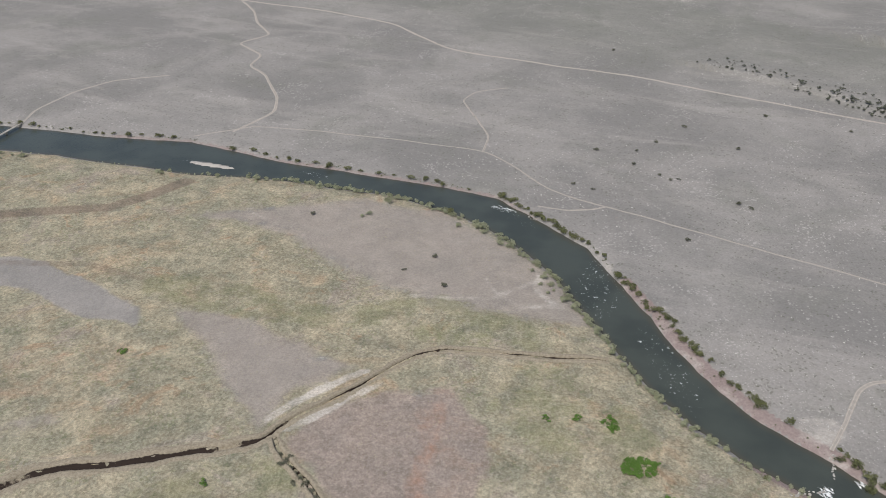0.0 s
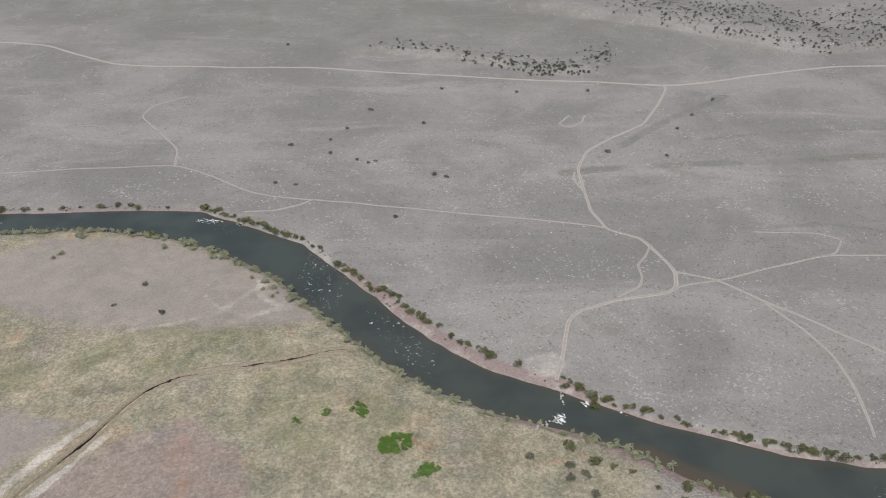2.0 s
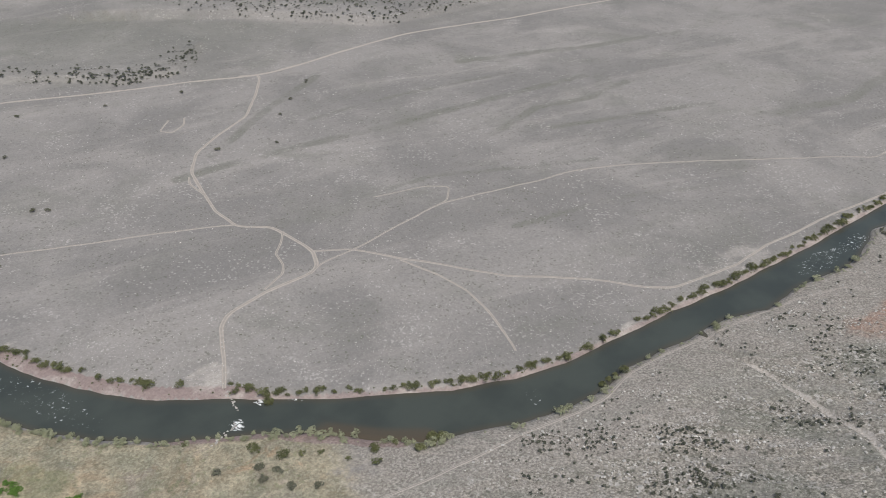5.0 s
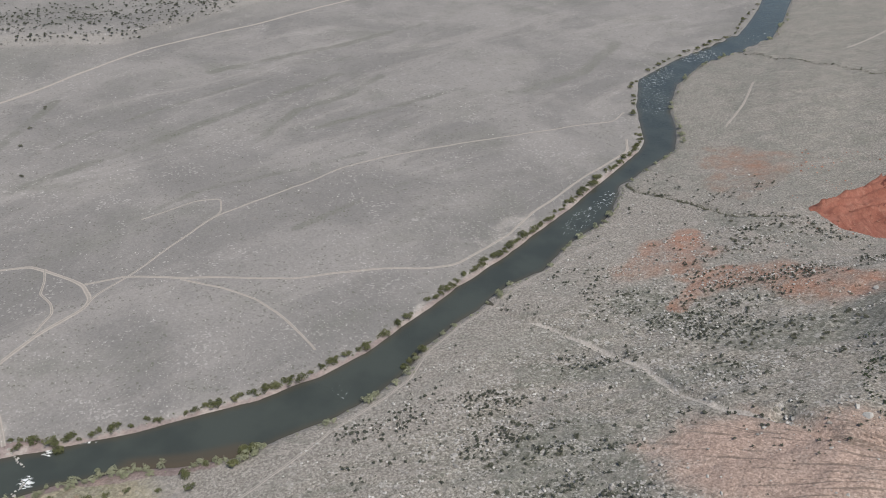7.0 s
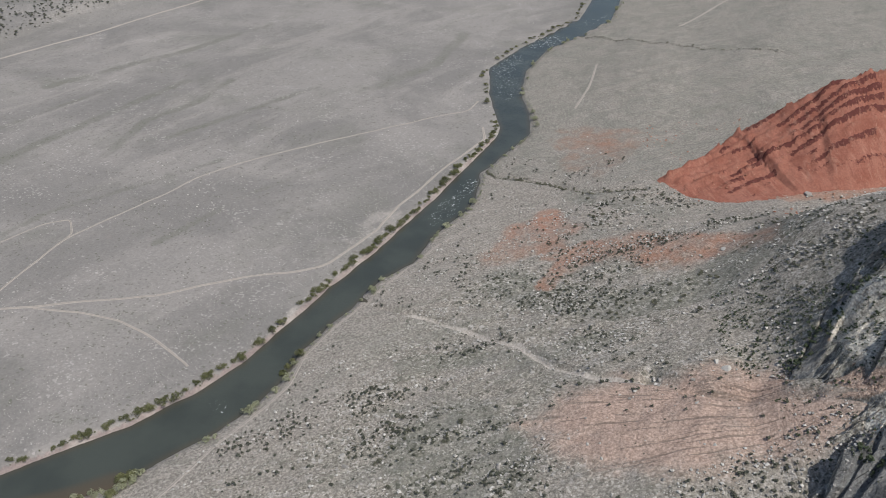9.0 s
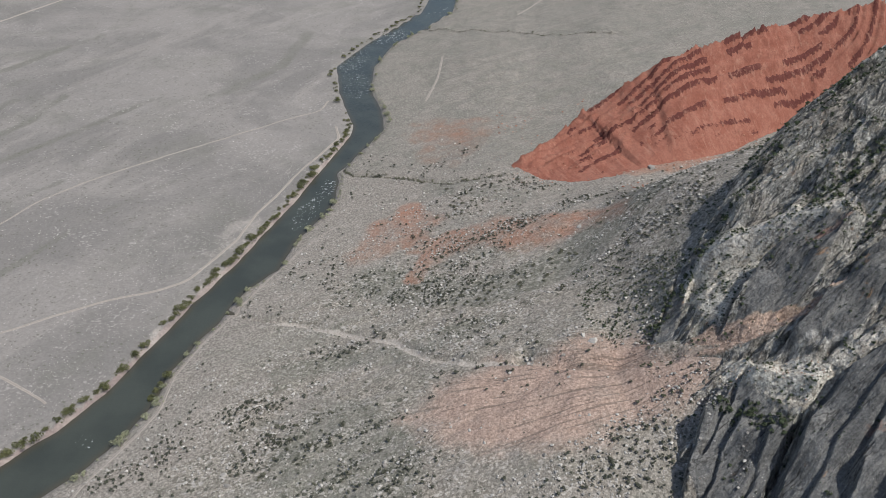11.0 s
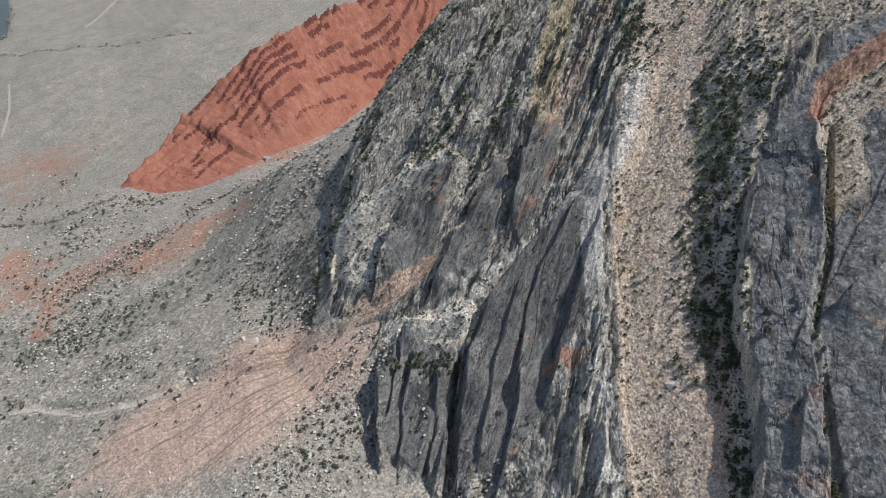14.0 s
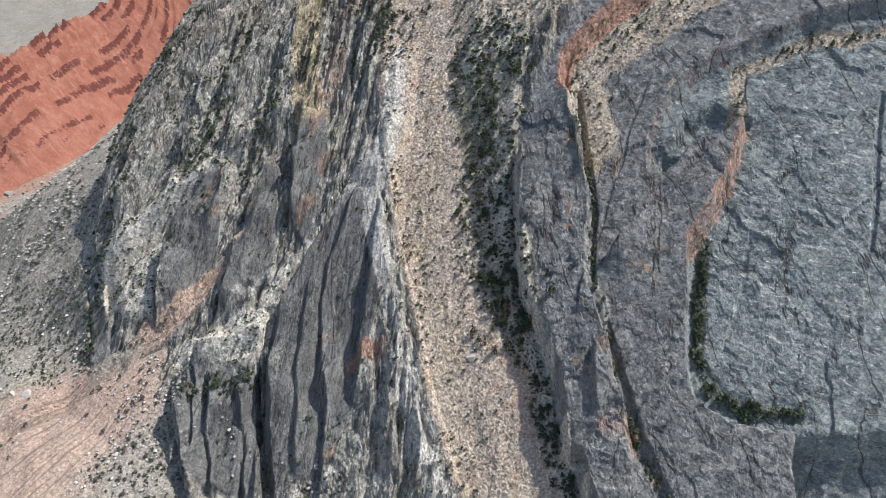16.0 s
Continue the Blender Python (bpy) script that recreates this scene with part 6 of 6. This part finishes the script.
# ---- what nobody could count ----
def scatter(name, material, x, y, size, kind, label, category, squash=0.7, sink=0.15):
    """Many small stones or tufts in one mesh."""
    n = len(x)
    z = surface(x, y)
    if kind == "stone":
        tmpl = np.array([(1, 0, 0), (0, 1, 0), (-1, 0, 0), (0, -1, 0), (0, 0, 1), (0, 0, -1), (0.65, 0.65, 0.45), (-0.6, 0.55, 0.5)], float)
        tri = np.array([(0, 6, 4), (6, 1, 4), (0, 1, 6), (1, 7, 4), (7, 2, 4), (1, 2, 7), (2, 3, 4), (3, 0, 4), (1, 0, 5), (2, 1, 5), (3, 2, 5), (0, 3, 5)])
        wild = 0.4
    elif kind == "bush":
        q = np.random.RandomState(5)
        tmpl, tri = [], []
        for i in range(13):
            w = q.normal(size=3)
            w /= np.linalg.norm(w)
            w[2] = abs(w[2])
            t1 = np.cross(w, q.normal(size=3))
            t1 /= np.linalg.norm(t1)
            t2 = np.cross(w, t1)
            p = w * (0.62 + 0.3 * q.rand())
            tmpl += [p - t1 * 0.42, p - t2 * 0.38 - w * 0.25, p + t1 * 0.42, p + t2 * 0.38]
            tri += [(4 * i, 4 * i + 1, 4 * i + 2), (4 * i, 4 * i + 2, 4 * i + 3)]
        tmpl, tri, wild = np.array(tmpl), np.array(tri), 0.3
    else:
        a = np.arange(7) * 0.9
        tmpl = np.vstack([np.stack([np.cos(a) * 0.25, np.sin(a) * 0.25, a * 0 - 0.3], 1), np.stack([np.cos(a + 0.5) * 0.3, np.sin(a + 0.5) * 0.3, a * 0 - 0.3], 1),
                          np.stack([np.cos(a * 1.3 + 0.3) * 1.0, np.sin(a * 1.3 + 0.3) * 1.0, 0.55 + 0.5 * np.cos(a * 5)], 1)])
        tri = np.stack([np.arange(7), np.arange(7) + 7, np.arange(7) + 14], 1)
        wild = 0.25
    v = tmpl[None] * (1 + wild * (rng.rand(n, len(tmpl), 1) - 0.5) * 2)
    ang = rng.rand(n) * 6.283
    c_, s_ = np.cos(ang)[:, None], np.sin(ang)[:, None]
    out = np.stack([v[..., 0] * c_ - v[..., 1] * s_, v[..., 0] * s_ + v[..., 1] * c_, v[..., 2] * squash], -1) * (size * 0.5)[:, None, None]
    out += np.stack([x, y, z + size * 0.5 * squash * (1 - 2 * sink)], 1)[:, None, :]
    faces = (tri[None] + (np.arange(n) * len(tmpl))[:, None, None]).reshape(-1, 3)
    ob = new(name, mesh_of(name, out.reshape(-1, 3), faces, material, flat=True))
    return tagged(ob, label, category, kind="stuff")


def strew(n, x0, x1, y0, y1, density):
    x, y = x0 + (x1 - x0) * rng.rand(n), y0 + (y1 - y0) * rng.rand(n)
    keep = rng.rand(n) < density(x, y)
    return x[keep], y[keep]


def scree_density(x, y):
    _, n_ = banks(x, y)
    return (n_ > 9) * ((along(x, y, HILL_FOOT)[1] > 0) | (x < 500)) * (1 - 0.95 * area(x, y, FAN, 10)) * smooth(150, 240, x + (200 - y) * 0.6) * ((foot(x, y) < 12) | (along(x, y, EAST_EDGE)[1] < 0)) * (0.06 + 1.1 * smooth(0.4, 0.8, vnoise((x * 0.87 + y * 0.5) / 14, (y * 0.87 - x * 0.5) / 60, 9) * 0.55 + vnoise((x * 0.87 + y * 0.5) / 4, (y * 0.87 - x * 0.5) / 18, 10) * 0.45)) * smooth(700, 420, x)


def rubble_foot(x, y):
    return line_mask(x, y, [(272, -104), (262, -84), (248, -62), (230, -42), (205, -25)], 15) * (foot(x, y) < 22)


x, y = strew(120000, 180, 700, -260, 180, lambda x, y: scree_density(x, y) + 0.8 * rubble_foot(x, y))
scatter("scree_stones", PALE_STONES, x, y, 0.4 + 1.5 * rng.rand(len(x)) ** 5, "stone", "pale angular limestone scree scattered over the slope", "stones")
x, y = strew(46000, 180, 640, -260, 170, lambda x, y: scree_density(x + 5, y) * (0.1 + smooth(0.45, 0.62, vnoise(x / 24, y / 24, 29)) + blob(x, y, 266, 50, 46, 34, 20) + 0.8 * line_mask(x, y, [(395, -13), (413, 29), (426, 48)], 16)) + 0.4 * rubble_foot(x, y))
scatter("slope_scrub", DARK_SAGE, x, y, 0.7 + 1.7 * rng.rand(len(x)) ** 2, "bush", "dark low scrub between the scree stones", "scrub", 0.8)
x, y = strew(34000, -60, 760, 180, 900, lambda x, y: (banks(x, y)[0] > 12) * (0.03 + 0.7 * smooth(0.55, 0.8, vnoise(x / 60, y / 60, 55) * 0.7 + vnoise(x / 9, y / 9, 56) * 0.3) + 0.8 * smooth(70, 20, np.hypot((x - 150) / 1.5, y - 650))))
scatter("steppe_stones", PALE_STONES, x, y, 0.35 + 0.9 * rng.rand(len(x)) ** 3, "stone", "small white stones strewn over the steppe", "stones")
x, y = strew(42000, 150, 620, 130, 420, lambda x, y: smooth(4, 12, banks(x, y)[0]) * smooth(120, 10, banks(x, y)[0]) * 0.75)
scatter("bank_gravel", PALE_STONES, x, y, 0.35 + 0.45 * rng.rand(len(x)) ** 3, "stone", "grey cobbles on the river terrace", "gravel")


def bank_density(x, y):
    f_, n_ = banks(x, y)
    o = np.maximum(f_, n_)
    return np.exp(-((o - 3.0) / 2.2) ** 2) * (o > 0.8) * (0.15 + 0.85 * smooth(0.3, 0.7, vnoise(x / 16, y / 16, 401)))


x, y = strew(150000, -420, 1150, 0, 760, bank_density)
far_ = banks(x, y)[0] > 0
scatter("far_bank_scrub", WILLOW, x[far_], y[far_], 0.6 + 1.4 * rng.rand(far_.sum()) ** 2, "bush", "low olive scrub lining the stony far bank", "scrub", 0.8)
scatter("near_bank_scrub", PALE_WILLOW, x[~far_], y[~far_], 0.6 + 1.5 * rng.rand((~far_).sum()) ** 2, "bush", "pale reedy scrub lining the meadow bank", "scrub", 0.9)
x, y = strew(10000, 90, 280, -290, -130, lambda x, y: scree_bands(x, y)[3] * smooth(0.3, 0.6, vnoise(x / 9, y / 9, 411)) * (foot(x, y) > 5))
scatter("juniper_thicket", JUNIPER, x, y, 0.9 + 2.0 * rng.rand(len(x)) ** 1.5, "bush", "dense dark juniper thicket in the couloir", "scrub", 1.2)

for line, wide, count in (([(374, -196), (375, -168), (362, -140), (340, -112), (316, -86)], 4.5, 320), ([(347, -204), (334, -178), (323, -152)], 4, 260), ([(316, -200), (304, -180), (297, -160)], 3, 140),
                          ([(300, -240), (284, -232), (276, -222)], 6, 220), ([(258, -100), (244, -116), (236, -126)], 4, 120), ([(392, -190), (380, -140), (350, -105), (322, -82)], 3, 50), (GULLIES[3][0], 1.6, 150), (GULLIES[2][0], 1.2, 130)):
    q = resample(line, 1.0)
    p = q[rng.randint(len(q), size=count)] + rng.normal(size=(count, 2)) * wide * 0.6
    scatter("ledge_scrub", JUNIPER, p[:, 0], p[:, 1], 0.9 + 2.0 * rng.rand(count) ** 2, "bush", "dark green scrub growing in a rock cleft", "scrub", 1.0)


for line, wide, count in ((CREEK, 2.5, 150), (FAR_CREEK, 3.5, 190)):
    q = resample(line, 1.0)
    p = q[rng.randint(len(q), size=count)] + rng.normal(size=(count, 2)) * wide * 0.6
    scatter("wash_scrub", SAGE, p[:, 0], p[:, 1], 0.9 + 1.6 * rng.rand(count) ** 2, "bush", "dark scrub lining a dry wash", "scrub", 0.9)


def terrace_density(x, y):
    d, s, _ = along(x, y, TERRACE)
    d2, s2, _ = along(x, y, [(300, 900), (382, 833), (419, 775), (479, 756), (520, 790)])
    up, up2 = -d * s, -d2 * s2
    return (banks(x, y)[0] > 200) * np.maximum((0.32 * smooth(-2, 4, up) * smooth(190, 90, up) + 0.75 * np.exp(-((up - 2) / 4) ** 2)) * smooth(560, 700, x), smooth(345, 400, x) * 1.6 * np.exp(-((up2 - 2) / 6) ** 2) + 0.3 * smooth(0, 5, up2) * smooth(40, 15, up2)) * (0.2 + vnoise(x / 15, y / 15, 3))


x, y = strew(21000, 280, 1060, 640, 960, terrace_density)
scatter("terrace_scrub", DARK_SAGE, x, y, 1.6 + 3.0 * rng.rand(len(x)) ** 2, "bush", "dark scrub covering the stony terrace edge", "scrub", 0.8)
x, y = strew(9000, -300, 1100, 200, 1250, lambda x, y: (banks(x, y)[0] > 15) * 0.25 * smooth(0.4, 0.8, vnoise(x / 90, y / 90, 61)) + (banks(x, y)[0] > 15) * 0.02)
scatter("steppe_scrub", SAGE, x, y, 0.6 + 1.0 * rng.rand(len(x)) ** 3, "bush", "small dull tufts of scrub on the steppe", "scrub", 0.8)
x, y = strew(60000, -430, 230, 230, 670, lambda x, y: smooth(4, 10, banks(x, y)[1]) * (1 - smooth(140, 235, x + (200 - y) * 0.6)) * (0.1 + 0.9 * smooth(0.35, 0.75, vnoise(x / 30, y / 30, 71) * 0.6 + vnoise(x / 6, y / 6, 72) * 0.4)))
scatter("meadow_tussocks", TUSSOCK, x, y, 0.5 + 0.7 * rng.rand(len(x)) ** 2, "tuft", "dry straw and green tussock grass of the meadow", "grass", 0.6)
x, y = strew(30000, 90, 345, -290, -50, lambda x, y: np.clip(np.max(np.stack(scree_bands(x, y)[:3]), 0), 0, 1) * 0.9)
scatter("couloir_debris", PINK_STONES, x, y, 0.3 + 0.9 * rng.rand(len(x)) ** 4, "stone", "pinkish broken debris filling the couloirs", "stones")
x, y = strew(52000, 60, 400, -350, -60, lambda x, y: np.clip((0.2 + 0.5 * smooth(285, 320, x)) * smooth(0.42, 0.75, vnoise(x / 14, y / 14, 81)) + 0.5 * scree_bands(x, y)[5], 0, 1) * (foot(x, y) > 0) * (1 - slab_mask(x, y)) + 0.75 * scree_bands(x, y)[3] * (foot(x, y) > 0) + 0.8 * scree_bands(x, y)[0] * smooth(0.5, 0.75, vnoise(x / 7, y / 7, 82)) * (0.15 + smooth(7, 15, along(x, y, SCREE)[0])) + 0.4 * scree_bands(x, y)[4])
scatter("mountain_scrub", JUNIPER, x, y, 0.5 + 1.4 * rng.rand(len(x)) ** 2, "bush", "dark creeping juniper scrub on the rock ledges", "scrub", 0.9)
x, y = strew(9000, 500, 720, -330, -20, lambda x, y: 0.35 * smooth(0.4, 0.8, vnoise(x / 20, y / 20, 91)))
scatter("red_hill_stones", RED_STONES, x, y, 0.5 + 1.5 * rng.rand(len(x)) ** 4, "stone", "rust-red broken sandstone on the hill", "stones")


# ---- footbridge ----
def footbridge(a, b, z0):
    a, b = Vector((*a, z0)), Vector((*b, z0))
    length = (b - a).length
    root = new("footbridge")
    turn = math.degrees(math.atan2(b.y - a.y, b.x - a.x))
    root.matrix_basis = pose(a.x, a.y, z0, 0, 0, turn)

    def box(name, lo, hi, label=""):
        bm = bmesh.new()
        bmesh.ops.create_cube(bm, size=1)
        for w in bm.verts:
            w.co = [lo[i] + (w.co[i] + 0.5) * (hi[i] - lo[i]) for i in range(3)]
        bmesh.ops.bevel(bm, geom=bm.edges[:], offset=0.02, segments=1, affect="EDGES")
        me = bpy.data.meshes.new(name)
        bm.to_mesh(me)
        bm.free()
        me.materials.append(PLANK)
        return part(name, me, root, label)

    for side in (-1.2, 1.2):
        box("beam", (0, side - 0.15, -0.5), (length, side + 0.15, -0.06), "long timber beam")
        box("rail", (0, side - 0.05, 1.0), (length, side + 0.05, 1.1))
    for i in range(int(length / 3) + 1):
        for side in (-1.2, 1.2):
            box("post", (i * 3 - 0.07, side - 0.07, -0.05), (i * 3 + 0.07, side + 0.07, 1.05))
    first = box("plank", (0.02, -1.4, -0.06), (0.46, 1.4, 0.02))
    for i in range(1, int(length / 0.5)):
        ob = new("plank", first.data)
        ob.parent = root
        ob.matrix_basis = pose(i * 0.5, 0.03 * math.sin(i * 7), 0, 0, 0, 0.6 * math.sin(i * 3))
    for i in (0.02, 0.35, 0.68, 0.98):
        box("pier", (length * i - 0.35, -1.3, -5.0), (length * i + 0.35, 1.3, -0.5), "rough timber pier")
    return tagged(root, "narrow grey timber footbridge over the river", "bridge")


footbridge((-397, 739), (-410, 682), 2.9)
